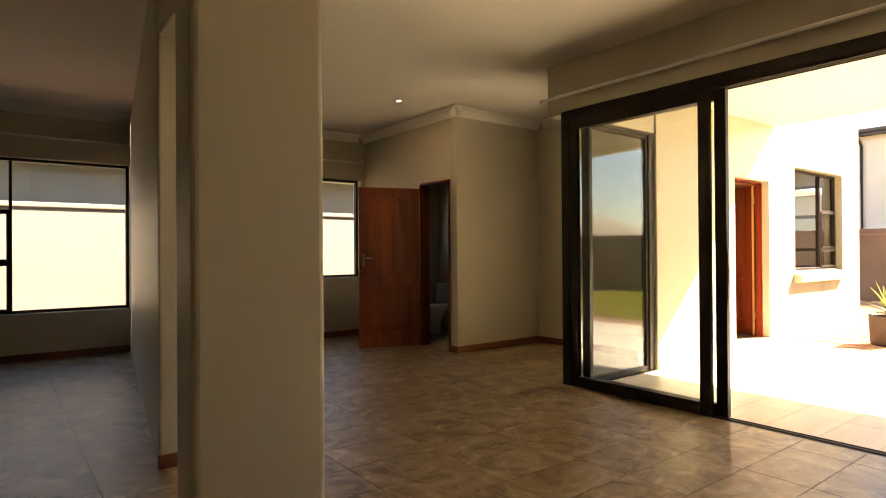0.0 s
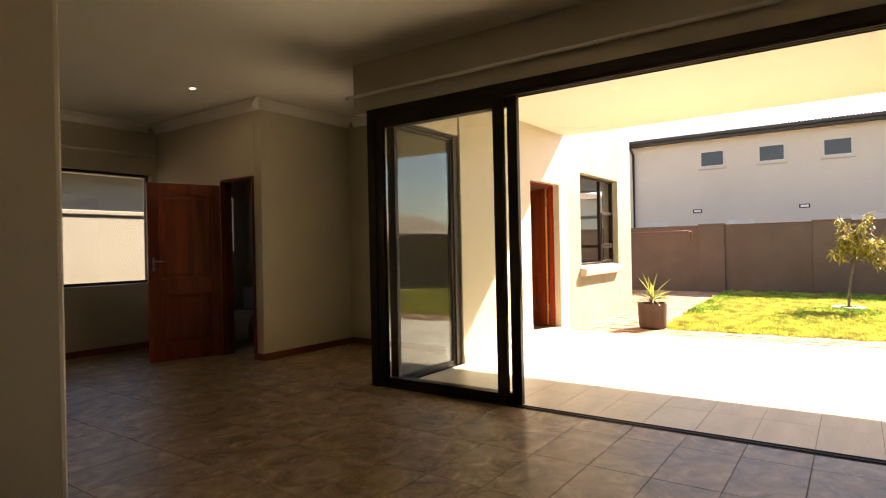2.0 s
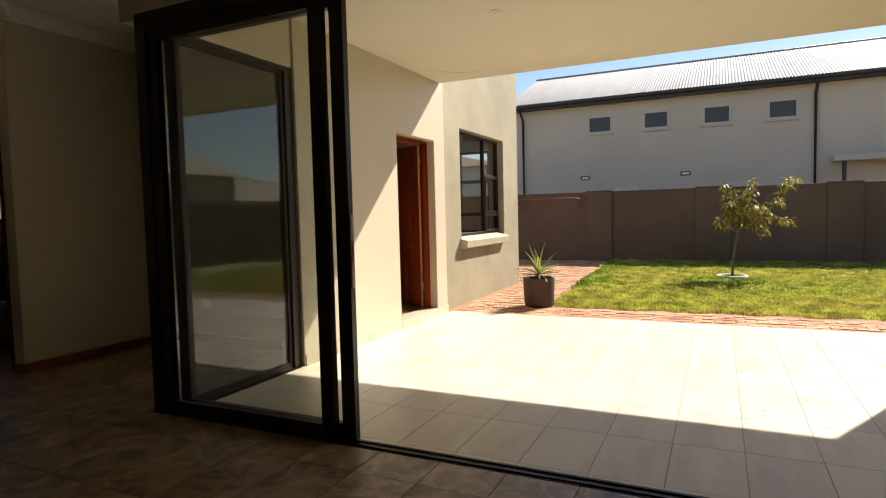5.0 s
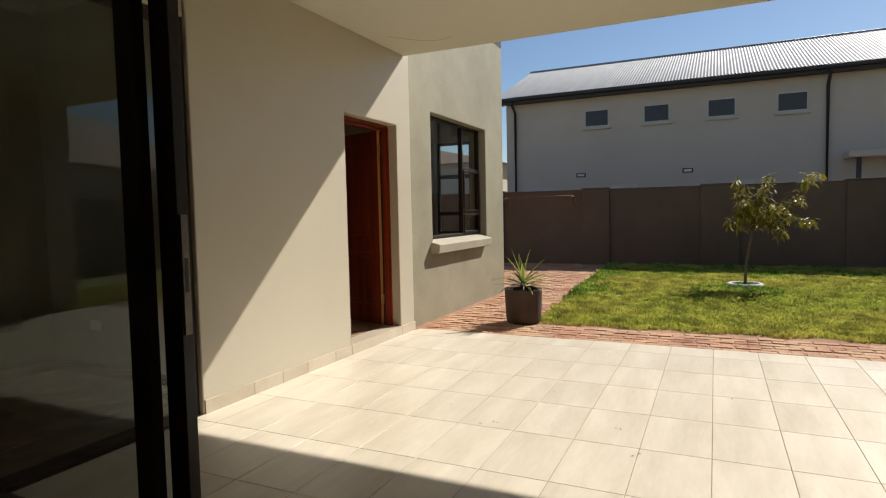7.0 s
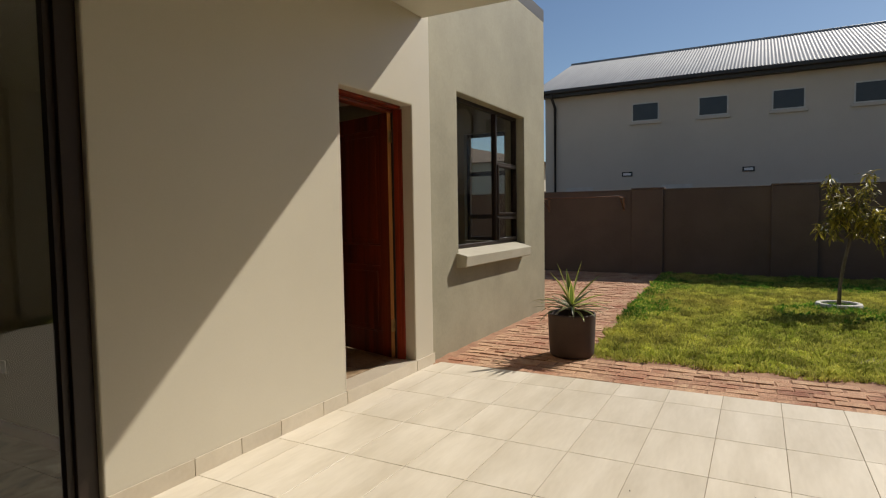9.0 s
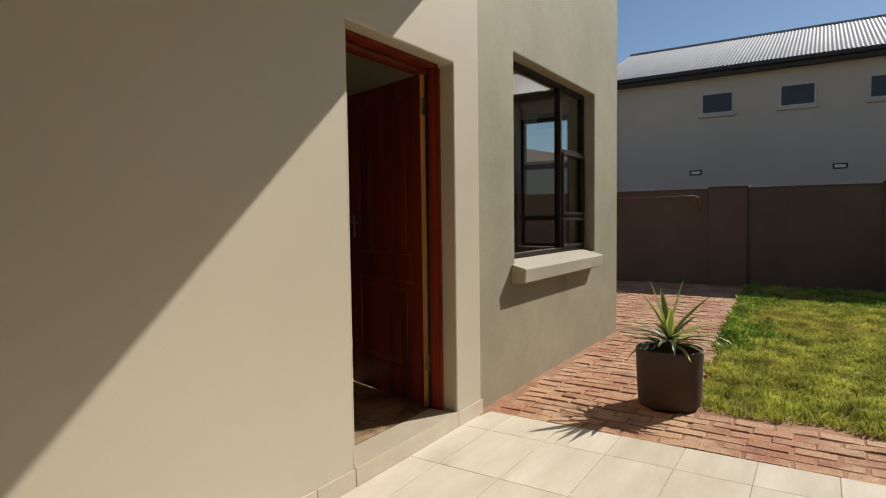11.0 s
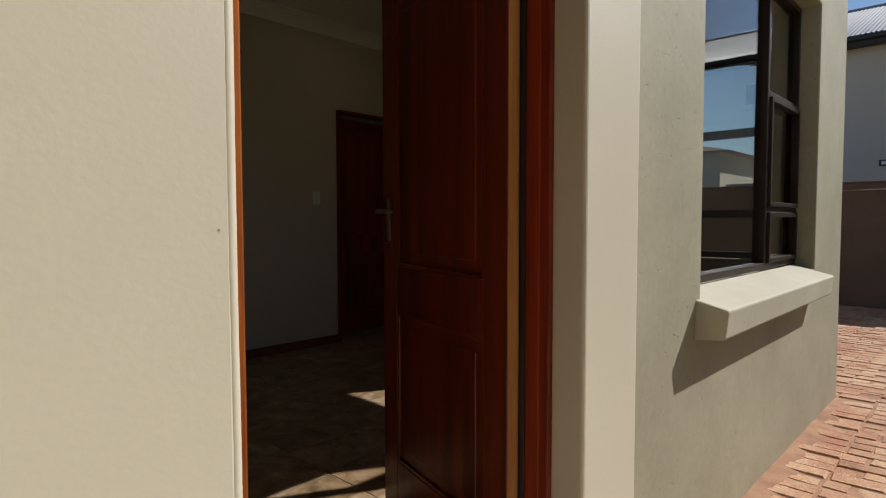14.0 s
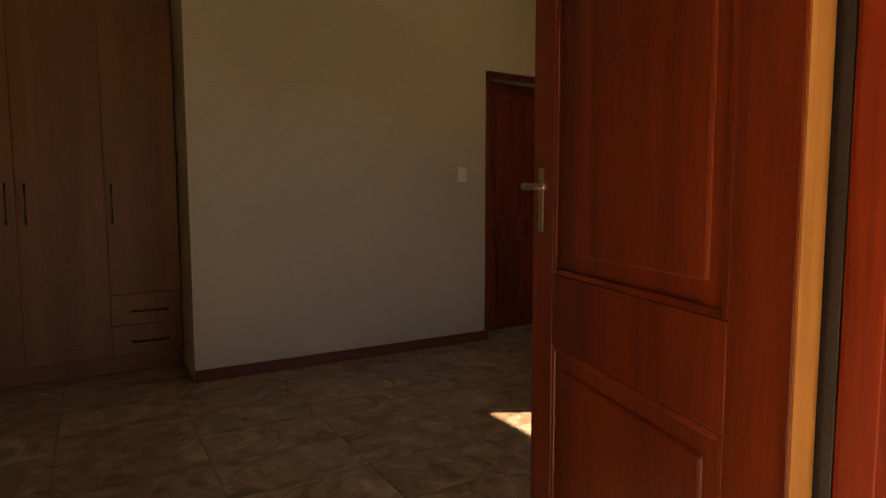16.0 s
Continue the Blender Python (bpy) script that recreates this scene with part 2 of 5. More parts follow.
def clay_brick(name):
    """Worn clay pavers, each of its own red, dusted with pale sand in patches."""
    m = bpy.data.materials.new(name)
    m.use_nodes = True
    n, l = m.node_tree.nodes, m.node_tree.links
    bsdf = n["Principled BSDF"]
    geo, info = n.new("ShaderNodeNewGeometry"), n.new("ShaderNodeObjectInfo")
    one = n.new("ShaderNodeMath")
    one.operation = "ADD"
    l.new(info.outputs["Random"], one.inputs[0])
    l.new(geo.outputs["Random Per Island"], one.inputs[1])
    half = n.new("ShaderNodeMath")
    half.operation = "FRACT"
    l.new(one.outputs[0], half.inputs[0])
    ramp = n.new("ShaderNodeValToRGB")
    r = ramp.color_ramp
    r.elements[0].color, r.elements[1].color = (0.24, 0.085, 0.042, 1), (0.46, 0.24, 0.135, 1)
    r.elements.new(0.4).color = (0.34, 0.14, 0.07, 1)
    r.elements.new(0.8).color = (0.37, 0.165, 0.09, 1)
    l.new(half.outputs[0], ramp.inputs["Fac"])
    dust, grain = n.new("ShaderNodeTexNoise"), n.new("ShaderNodeTexNoise")
    for t, sc, de in ((dust, 2.6, 9), (grain, 60.0, 4)):
        t.inputs["Scale"].default_value, t.inputs["Detail"].default_value = sc, de
        t.inputs["Roughness"].default_value = 0.65
        l.new(geo.outputs["Position"], t.inputs["Vector"])
    mask = n.new("ShaderNodeMapRange")
    mask.inputs["From Min"].default_value, mask.inputs["From Max"].default_value = 0.36, 0.62
    mask.inputs["To Max"].default_value = 0.85
    l.new(dust.outputs["Fac"], mask.inputs["Value"])
    mix = n.new("ShaderNodeMix")
    mix.data_type = "RGBA"
    mix.inputs[7].default_value = (0.55, 0.36, 0.215, 1)
    l.new(mask.outputs["Result"], mix.inputs[0])
    l.new(ramp.outputs["Color"], mix.inputs[6])
    hsv = n.new("ShaderNodeHueSaturation")
    vary = n.new("ShaderNodeMapRange")
    vary.inputs["To Min"].default_value, vary.inputs["To Max"].default_value = 0.4, 1.6
    l.new(grain.outputs["Fac"], vary.inputs["Value"])
    l.new(vary.outputs["Result"], hsv.inputs["Value"])
    l.new(mix.outputs[2], hsv.inputs["Color"])
    l.new(hsv.outputs["Color"], bsdf.inputs["Base Color"])
    bsdf.inputs["Roughness"].default_value = 0.88
    b = n.new("ShaderNodeBump")
    b.inputs["Strength"].default_value, b.inputs["Distance"].default_value = 0.9, 0.009
    l.new(grain.outputs["Fac"], b.inputs["Height"])
    l.new(b.outputs["Normal"], bsdf.inputs["Normal"])
    return m


PAINT = material("beige_wall_paint", (0.50, 0.452, 0.35), (0.555, 0.502, 0.395), scale=0.8, rough=0.44, grain=90, bump=0.12, depth=0.002)
PLASTER = material("olive_textured_plaster", (0.25, 0.226, 0.152), (0.37, 0.335, 0.232), scale=1.6, rough=0.7, grain=30, bump=0.15, depth=0.004, pits=55.0)
SILL = material("weathered_sill_plaster", (0.36, 0.325, 0.24), (0.45, 0.415, 0.32), scale=2.5, rough=0.75, grain=45, bump=0.15)
CEILING = material("white_ceiling_paint", (0.72, 0.69, 0.62), (0.80, 0.77, 0.70), scale=0.7, rough=0.75, grain=120, bump=0.05)
SOFFIT = material("cream_soffit_paint", (0.57, 0.56, 0.475), (0.63, 0.615, 0.525), scale=0.6, rough=0.75, grain=100, bump=0.08)
TILE_IN = marbled("marbled_floor_tile")
TILE_OUT = material("cream_patio_tile", (0.55, 0.48, 0.365), (0.73, 0.66, 0.54), scale=3.0, rough=0.38, grain=30, bump=0.03, stretch=(0.35, 1.6, 1), spread=0.03, detail=4)
GROUT = material("tile_grout", (0.17, 0.125, 0.08), (0.25, 0.19, 0.13), scale=6, rough=0.9)
GROUT_OUT = material("pale_patio_grout", (0.29, 0.235, 0.165), (0.37, 0.305, 0.225), scale=6, rough=0.9)
SKIRT_TILE = material("skirting_tile", (0.46, 0.39, 0.29), (0.58, 0.51, 0.40), scale=4, rough=0.35, grain=40, bump=0.04, spread=0.06)
SKIRTING = wood_material("stained_skirting", (0.10, 0.025, 0.012), (0.22, 0.065, 0.03), across="Z")
DOORWOOD = wood_material("varnished_hardwood", (0.078, 0.011, 0.004), (0.24, 0.041, 0.011), rough=0.38)
EDGEWOOD = wood_material("pale_door_edge", (0.34, 0.135, 0.038), (0.54, 0.255, 0.075), rough=0.4)
FRAMEWOOD = wood_material("red_stained_frame", (0.09, 0.008, 0.003), (0.27, 0.034, 0.008), rough=0.5, gloss=0.3)
# the frame's wood again, worn, with the sunlight on one jamb in its tones
SUNLITWOOD = wood_material("sun_faded_frame", (0.12, 0.024, 0.004), (0.37, 0.108, 0.014), rough=0.68, gloss=0.1, scale=13.0)
WARDROBE = wood_material("wardrobe_laminate", (0.19, 0.082, 0.036), (0.275, 0.13, 0.058), rough=0.5, scale=5)
ALU = material("bronze_aluminium", (0.020, 0.012, 0.008), (0.032, 0.020, 0.014), scale=5, rough=0.42, grain=200, bump=0.03, spec=0.3)
CHROME = material("brushed_steel", (0.38, 0.36, 0.33), (0.5, 0.48, 0.45), scale=20, rough=0.3, metal=1.0, grain=200, bump=0.02)
LOCK = material("worn_dark_steel", (0.15, 0.12, 0.10), (0.26, 0.215, 0.18), scale=25, rough=0.45, metal=0.6, grain=150, bump=0.05)
BRASS = material("dull_brass", (0.45, 0.33, 0.14), (0.6, 0.46, 0.22), scale=20, rough=0.35, metal=1.0)
WHITE = material("white_plastic", (0.72, 0.70, 0.66), (0.8, 0.78, 0.74), scale=8, rough=0.4, bump=0.0)
PORCELAIN = material("white_porcelain", (0.78, 0.78, 0.77), (0.84, 0.84, 0.83), scale=3, rough=0.12, bump=0.0)
GLASS = glass_material("clear_glass", (0.95, 0.965, 0.95))
DARKGLASS = material("dark_window_glass", (0.012, 0.011, 0.010), (0.04, 0.034, 0.028), scale=0.8, rough=0.22, bump=0.0)
LAMP = glow_material("lamp_glow", (1.0, 0.93, 0.8), 1.6)
GWALL = material("brown_garden_wall_paint", (0.10, 0.067, 0.049), (0.15, 0.102, 0.076), scale=1.2, rough=0.8, grain=45, bump=0.4, depth=0.006)
PALEWALL = material("cream_boundary_wall", (0.50, 0.45, 0.35), (0.58, 0.525, 0.42), scale=0.8, rough=0.8, grain=40, bump=0.3)
BEIGEWALL = material("beige_boundary_wall", (0.20, 0.185, 0.15), (0.25, 0.23, 0.19), scale=0.8, rough=0.8, grain=40, bump=0.3)
NWALL = material("pale_grey_render", (0.50, 0.44, 0.36), (0.585, 0.515, 0.425), scale=0.5, rough=0.85, grain=30, bump=0.2)
ROOFIRON = material("galvanised_sheet", (0.24, 0.245, 0.25), (0.34, 0.345, 0.35), scale=1.4, rough=0.6, grain=25, bump=0.05, metal=0.1, stretch=(0.3, 3, 1))
ROOFTILE = material("terracotta_roof_tile", (0.25, 0.16, 0.11), (0.42, 0.30, 0.22), scale=3, rough=0.8, grain=40, spread=0.1)
# dark trim colour, also used for the shade in the hinge gap
TRIM_AND_SHADE = material("dark_gutter_paint", (0.02, 0.017, 0.015), (0.035, 0.03, 0.026), scale=4, rough=0.5)
BRICK = clay_brick("red_clay_paver")
SAND = material("dry_joint_sand", (0.20, 0.085, 0.045), (0.42, 0.245, 0.14), scale=5, rough=0.95, grain=120, bump=0.4)
SOIL = material("lawn_soil", (0.16, 0.16, 0.04), (0.32, 0.29, 0.09), scale=2.5, rough=0.95, grain=60, bump=0.6, depth=0.01)
EARTH = material("dry_open_ground", (0.18, 0.15, 0.09), (0.27, 0.22, 0.14), scale=0.3, rough=0.95, grain=3)
GRASS = island_leaf("lawn_grass", [(0.21, 0.28, 0.035), (0.41, 0.45, 0.075), (0.58, 0.57, 0.16)], through=0.32, straw=(0.58, 0.49, 0.13))
WEED = island_leaf("broad_weed_leaf", [(0.07, 0.21, 0.02), (0.17, 0.37, 0.04)], through=0.25)
LEAF = island_leaf("yellow_green_leaf", [(0.10, 0.11, 0.015), (0.26, 0.21, 0.025), (0.50, 0.42, 0.07)], through=0.3)


def margined_leaf(name, middle, margin):
    """A stiff leaf, green along the middle with cream margins; the map runs 0 to 1 across the blade."""
    m = bpy.data.materials.new(name)
    m.use_nodes = True
    n, l = m.node_tree.nodes, m.node_tree.links
    bsdf = n["Principled BSDF"]
    co, sep, info = n.new("ShaderNodeTexCoord"), n.new("ShaderNodeSeparateXYZ"), n.new("ShaderNodeObjectInfo")
    l.new(co.outputs["UV"], sep.inputs[0])
    ramp = n.new("ShaderNodeValToRGB")
    r = ramp.color_ramp
    r.elements[0].position, r.elements[1].position = 0.18, 0.82
    r.elements[0].color = r.elements[1].color = (*margin, 1)
    for p in (0.26, 0.5, 0.74):
        k = 1.0 if p != 0.5 else 1.35
        r.elements.new(p).color = (middle[0] * k, middle[1] * k, middle[2] * k, 1)
    l.new(sep.outputs[0], ramp.inputs["Fac"])
    hsv, rng = n.new("ShaderNodeHueSaturation"), n.new("ShaderNodeMapRange")
    rng.inputs["To Min"].default_value, rng.inputs["To Max"].default_value = 0.75, 1.2
    l.new(info.outputs["Random"], rng.inputs["Value"])
    l.new(rng.outputs["Result"], hsv.inputs["Value"])
    l.new(ramp.outputs["Color"], hsv.inputs["Color"])
    l.new(hsv.outputs["Color"], bsdf.inputs["Base Color"])
    bsdf.inputs["Roughness"].default_value = 0.42
    tr, mix = n.new("ShaderNodeBsdfTranslucent"), n.new("ShaderNodeMixShader")
    mix.inputs["Fac"].default_value = 0.22
    l.new(hsv.outputs["Color"], tr.inputs["Color"])
    l.new(bsdf.outputs[0], mix.inputs[1])
    l.new(tr.outputs[0], mix.inputs[2])
    l.new(mix.outputs[0], n["Material Output"].inputs["Surface"])
    return m


YUCCA = margined_leaf("variegated_yucca_leaf", (0.17, 0.25, 0.04), (0.60, 0.60, 0.17))
YUCCA_OLD = margined_leaf("old_yucca_leaf", (0.065, 0.095, 0.025), (0.26, 0.25, 0.10))
BARK = material("grey_brown_bark", (0.09, 0.07, 0.05), (0.2, 0.16, 0.12), scale=14, rough=0.9, grain=80, bump=0.5)
POT = material("dark_brown_glazed_pot", (0.05, 0.03, 0.023), (0.082, 0.052, 0.04), scale=5, rough=0.72, grain=60, bump=0.08)
POTSOIL = material("potting_soil", (0.02, 0.014, 0.01), (0.05, 0.035, 0.025), scale=30, rough=0.95, grain=120, bump=0.6)
RING = material("pale_concrete_ring", (0.50, 0.47, 0.42), (0.62, 0.59, 0.53), scale=8, rough=0.85, grain=80, bump=0.3)
RUST = material("rust_brown_steel", (0.14, 0.06, 0.03), (0.25, 0.12, 0.06), scale=12, rough=0.6)


# ---- building helpers ----
PLACES = {}


def base(name, at=(0, 0, 0), label="", category="", group="", kind=""):
    ob = new(name)
    ob.empty_display_size = 0.1
    ob.matrix_basis = pose(*at)
    PLACES[ob] = ob.matrix_basis.copy()
    return tagged(ob, label, category, group, kind)


def part(name, bm, surface, parent=None, label="", smooth=False):
    """One bmesh in world metres as one mesh object under its thing."""
    data = bpy.data.meshes.new(name)
    bm.normal_update()
    bm.to_mesh(data)
    bm.free()
    data.materials.append(surface)
    if smooth:
        data.shade_smooth()
    ob = new(name, data)
    if parent is not None:
        ob.parent = parent
        ob.matrix_parent_inverse = PLACES[parent].inverted()
        PLACES[ob] = Matrix.Identity(4)
    else:
        PLACES[ob] = Matrix.Identity(4)
    return tagged(ob, label)


def add_box(bm, x0, x1, y0, y1, z0, z1, bevel=0.0):
    made = bmesh.ops.create_cube(bm, size=1.0, matrix=Matrix.LocRotScale(((x0 + x1) / 2, (y0 + y1) / 2, (z0 + z1) / 2), None, (x1 - x0, y1 - y0, z1 - z0)))
    if bevel:
        edges = list({e for v in made["verts"] for e in v.link_edges})
        bmesh.ops.bevel(bm, geom=edges, offset=bevel, segments=2, profile=0.5, affect="EDGES")
    return bm


def box(name, x0, x1, y0, y1, z0, z1, surface, parent=None, bevel=0.004, label=""):
    return part(name, add_box(bmesh.new(), x0, x1, y0, y1, z0, z1, bevel), surface, parent, label)


def add_tube(bm, points, radii, sides=8, caps=True):
    """A round bar through the points."""
    rings = []
    for i, p in enumerate(points):
        p = Vector(p)
        a = Vector(points[max(0, i - 1)])
        b = Vector(points[min(len(points) - 1, i + 1)])
        q = (b - a).to_track_quat("Z", "Y")
        r = radii[i] if isinstance(radii, (list, tuple)) else radii
        rings.append([bm.verts.new(p + q @ Vector((r * math.cos(k * math.tau / sides), r * math.sin(k * math.tau / sides), 0))) for k in range(sides)])
    for a, b in zip(rings, rings[1:]):
        for k in range(sides):
            bm.faces.new((a[k], a[(k + 1) % sides], b[(k + 1) % sides], b[k]))
    if caps:
        bm.faces.new(rings[0][::-1])
        bm.faces.new(rings[-1])
    return bm


def tube(name, points, radii, surface, parent=None, sides=10, label=""):
    return part(name, add_tube(bmesh.new(), points, radii, sides), surface, parent, label, smooth=True)


def add_lathe(bm, profile, centre=(0, 0, 0), sides=40):
    """A turned body from (radius, height) pairs, closed where the radius is 0."""
    rings = []
    for r, z in profile:
        if r < 1e-6:
            rings.append([bm.verts.new((centre[0], centre[1], centre[2] + z))])
        else:
            rings.append([bm.verts.new((centre[0] + r * math.cos(k * math.tau / sides), centre[1] + r * math.sin(k * math.tau / sides), centre[2] + z)) for k in range(sides)])
    for a, b in zip(rings, rings[1:]):
        for k in range(sides):
            k2 = (k + 1) % sides
            if len(a) == 1 and len(b) > 1:
                bm.faces.new((a[0], b[k2], b[k]))
            elif len(b) == 1 and len(a) > 1:
                bm.faces.new((a[k], a[k2], b[0]))
            elif len(a) > 1:
                bm.faces.new((a[k], a[k2], b[k2], b[k]))
    return bm


def wall(name, run, u0, u1, v0, v1, z0, z1, surface, openings=(), label="", bevel=0.01):
    """A solid wall along x or y (run) with openings (u0, u1, z0, z1) cut right through it."""
    us = sorted({u0, u1, *[o[0] for o in openings], *[o[1] for o in openings]})
    zs = sorted({z0, z1, *[o[2] for o in openings], *[o[3] for o in openings]})
    us = [u for u in us if u0 <= u <= u1]
    zs = [z for z in zs if z0 <= z <= z1]

    def solid(i, j):
        if not (0 <= i < len(us) - 1 and 0 <= j < len(zs) - 1):
            return False
        cu, cz = (us[i] + us[i + 1]) / 2, (zs[j] + zs[j + 1]) / 2
        return not any(o[0] < cu < o[1] and o[2] < cz < o[3] for o in openings)

    bm = bmesh.new()
    cache = {}

    def vert(u, v, z):
        key = (round(u, 5), round(v, 5), round(z, 5))
        if key not in cache:
            cache[key] = bm.verts.new((u, v, z) if run == "x" else (v, u, z))
        return cache[key]

    for i in range(len(us) - 1):
        for j in range(len(zs) - 1):
            if not solid(i, j):
                continue
            a, b, c, d = us[i], us[i + 1], zs[j], zs[j + 1]
            for v in (v0, v1):
                bm.faces.new((vert(a, v, c), vert(b, v, c), vert(b, v, d), vert(a, v, d)))
            for di, u in ((-1, a), (1, b)):
                if not solid(i + di, j):
                    bm.faces.new((vert(u, v0, c), vert(u, v1, c), vert(u, v1, d), vert(u, v0, d)))
            for dj, z in ((-1, c), (1, d)):
                if not solid(i, j + dj):
                    bm.faces.new((vert(a, v0, z), vert(b, v0, z), vert(b, v1, z), vert(a, v1, z)))
    bmesh.ops.recalc_face_normals(bm, faces=bm.faces[:])
    ob = part(name, bm, surface)
    if bevel:
        mod = ob.modifiers.new("rounded_edges", "BEVEL")
        mod.width, mod.segments, mod.limit_method, mod.angle_limit = bevel, 3, "ANGLE", radians(40)
    return tagged(ob, label, "wall", kind="structure")


def fixture(ob, label, category):
    return tagged(ob, label, category, kind="structure")


def piece_mesh(name, sx, sy, sz, bevel, surface):
    """A chamfered slab centred on the origin with its top at z = 0, shared by alike pieces."""
    hx, hy = sx / 2, sy / 2
    v = [(-hx, -hy, -sz), (hx, -hy, -sz), (hx, hy, -sz), (-hx, hy, -sz), (-hx, -hy, -bevel), (hx, -hy, -bevel), (hx, hy, -bevel), (-hx, hy, -bevel),
         (-hx + bevel, -hy + bevel, 0), (hx - bevel, -hy + bevel, 0), (hx - bevel, hy - bevel, 0), (-hx + bevel, hy - bevel, 0)]
    f = [(8, 9, 10, 11)]
    for k in range(4):
        k2 = (k + 1) % 4
        f += [(4 + k, 4 + k2, 8 + k2, 8 + k), (k, k2, 4 + k2, 4 + k)]
    data = bpy.data.meshes.new(name)
    data.from_pydata(v, [], f)
    data.materials.append(surface)
    return data


def joined(name, verts, faces, surface, smooth=False):
    data = bpy.data.meshes.new(name)
    data.from_pydata(verts, [], faces)
    data.materials.append(surface)
    if smooth:
        data.shade_smooth()
    ob = new(name, data)
    PLACES[ob] = Matrix.Identity(4)
    return ob


# ---- the house: floors, walls, ceilings ----
CEIL, TOP = 3.0, 3.75
LIVE = 0.04                        # living room floor, a little above the patio
EAST = 11.02                       # outer corner of the bedroom wing
FACE = 3.38                        # patio wall, outer face
wall("wall_patio", "x", 5.04, 7.95, FACE, 3.63, -0.1, TOP, PAINT, [(6.725, 7.652, -0.2, 2.165)], "beige painted outer wall beside the patio")
wall("wall_bedroom", "x", 7.95, EAST, 3.40, 3.65, -0.1, TOP, PLASTER, [(8.50, 10.27, 0.92, 2.425)], "olive textured plaster outer wall with a window")
wall("wall_patio_lintel", "x", 3.94, 5.04, 3.40, 3.63, 2.50, TOP, PAINT, label="beige wall above the glass door")
wall("wall_sliding_lintel", "y", -2.2, 3.685, 3.70, 3.94, 2.535, TOP, PAINT, label="beige beam above the sliding doors", bevel=0.015)
wall("wall_sliding_end", "y", -4.2, -2.2, 3.70, 3.94, -0.1, TOP, PAINT, label="beige wall beside the sliding doors")
wall("wall_alcove", "y", 3.63, 8.1, 5.32, 5.65, -0.1, CEIL, PAINT, label="beige inner wall at the end of the alcove")
wall("wall_washroom_front", "x", 3.915, 5.32, 5.34, 5.46, -0.1, CEIL, PAINT, label="beige inner wall of the washroom")
wall("wall_washroom_side", "y", 5.46, 7.55, 3.915, 4.035, -0.1, CEIL, PAINT, [(5.475, 6.11, -0.2, 2.15)], "beige washroom wall with a doorway", bevel=0.006)
wall("wall_living_far", "x", 0.95, 5.32, 7.55, 7.78, -0.1, TOP, PAINT, [(1.50, 3.845, 0.897, 2.335), (4.5, 5.1, 1.3, 2.1)], "beige far wall with a window")
wall("wall_dining_far", "x", -4.2, 0.86, 8.1, 8.33, -0.1, TOP, PAINT, [(-1.6, 0.852, 0.58, 2.375)], "beige far wall with a wide window")
wall("wall_west", "y", -4.2, 8.53, -4.4, -4.2, -0.1, TOP, PAINT, label="beige wall behind the walker")
wall("wall_south", "x", -4.4, 4.0, -4.4, -4.2, -0.1, TOP, PAINT, label="beige wall behind the walker")
wall("wall_bedroom_back", "x", 7.365, EAST, 7.005, 7.12, -0.1, CEIL, PAINT, [(9.54, 10.36, -0.2, 2.21)], "beige bedroom wall with an inner doorway", bevel=0.006)
wall("wall_bedroom_recess", "x", 5.65, 7.485, 8.05, 8.2, -0.1, CEIL, PAINT, label="beige wall behind the wardrobe")
wall("wall_recess_side", "y", 7.12, 8.05, 7.365, 7.485, -0.1, CEIL, PAINT, label="beige wall beside the wardrobe")
wall("wall_bedroom_east", "y", 3.65, 9.5, EAST - 0.23, EAST, -0.1, TOP, PLASTER, [(3.86, 4.46, 0.93, 2.37)], label="olive outer wall of the bedroom wing")
wall("wall_passage_far", "x", 7.485, EAST - 0.23, 9.3, 9.5, -0.1, CEIL, PAINT, label="beige wall of the passage behind the bedroom")

# the partition stands a little askew between the two rooms
bm = bmesh.new()
pv = [(0.235, 3.475), (0.465, 3.475), (1.10, 8.1), (0.86, 8.1)]
lo, hi = [bm.verts.new((x, y, -0.1)) for x, y in pv], [bm.verts.new((x, y, CEIL)) for x, y in pv]
for k in range(4):
    bm.faces.new((lo[k], lo[(k + 1) % 4], hi[(k + 1) % 4], hi[k]))
bm.faces.new(hi), bm.faces.new(lo[::-1])
ob = part("wall_partition", bm, PAINT)
mod = ob.modifiers.new("rounded_edges", "BEVEL")
mod.width, mod.segments, mod.limit_method = 0.015, 3, "ANGLE"
tagged(ob, "beige partition wall between two rooms", "wall", kind="structure")
wall("wall_pier", "x", 0.055, 0.57, 2.045, 2.295, -0.1, CEIL, PAINT, label="beige plastered pier with rounded corners", bevel=0.025)
wall("wall_pier_beam", "y", 2.295, 3.475, 0.235, 0.465, 2.50, CEIL, PAINT, label="beige beam between pier and partition")

# patio roof, ceilings, house roof
fixture(box("ceiling_patio", 3.94, 7.845, -2.45, FACE, 2.90, 3.25, SOFFIT, bevel=0.012), "cream plastered patio ceiling slab", "ceiling")
fixture(box("ceiling_living", -4.2, 3.70, -4.2, 8.1, CEIL, CEIL + 0.12, CEILING, bevel=0), "white painted ceiling", "ceiling")
fixture(box("ceiling_alcove", 3.70, 5.32, 3.685, 7.55, CEIL, CEIL + 0.12, CEILING, bevel=0), "white painted ceiling of the alcove", "ceiling")
fixture(box("ceiling_bedroom", 5.65, EAST - 0.23, 3.65, 9.3, 2.95, CEIL + 0.12, CEILING, bevel=0), "white painted bedroom ceiling", "ceiling")
fixture(box("roof_wing", 5.65, EAST, 3.40, 9.5, TOP, TOP + 0.15, TRIM_AND_SHADE, bevel=0), "flat roof of the bedroom wing", "roof")
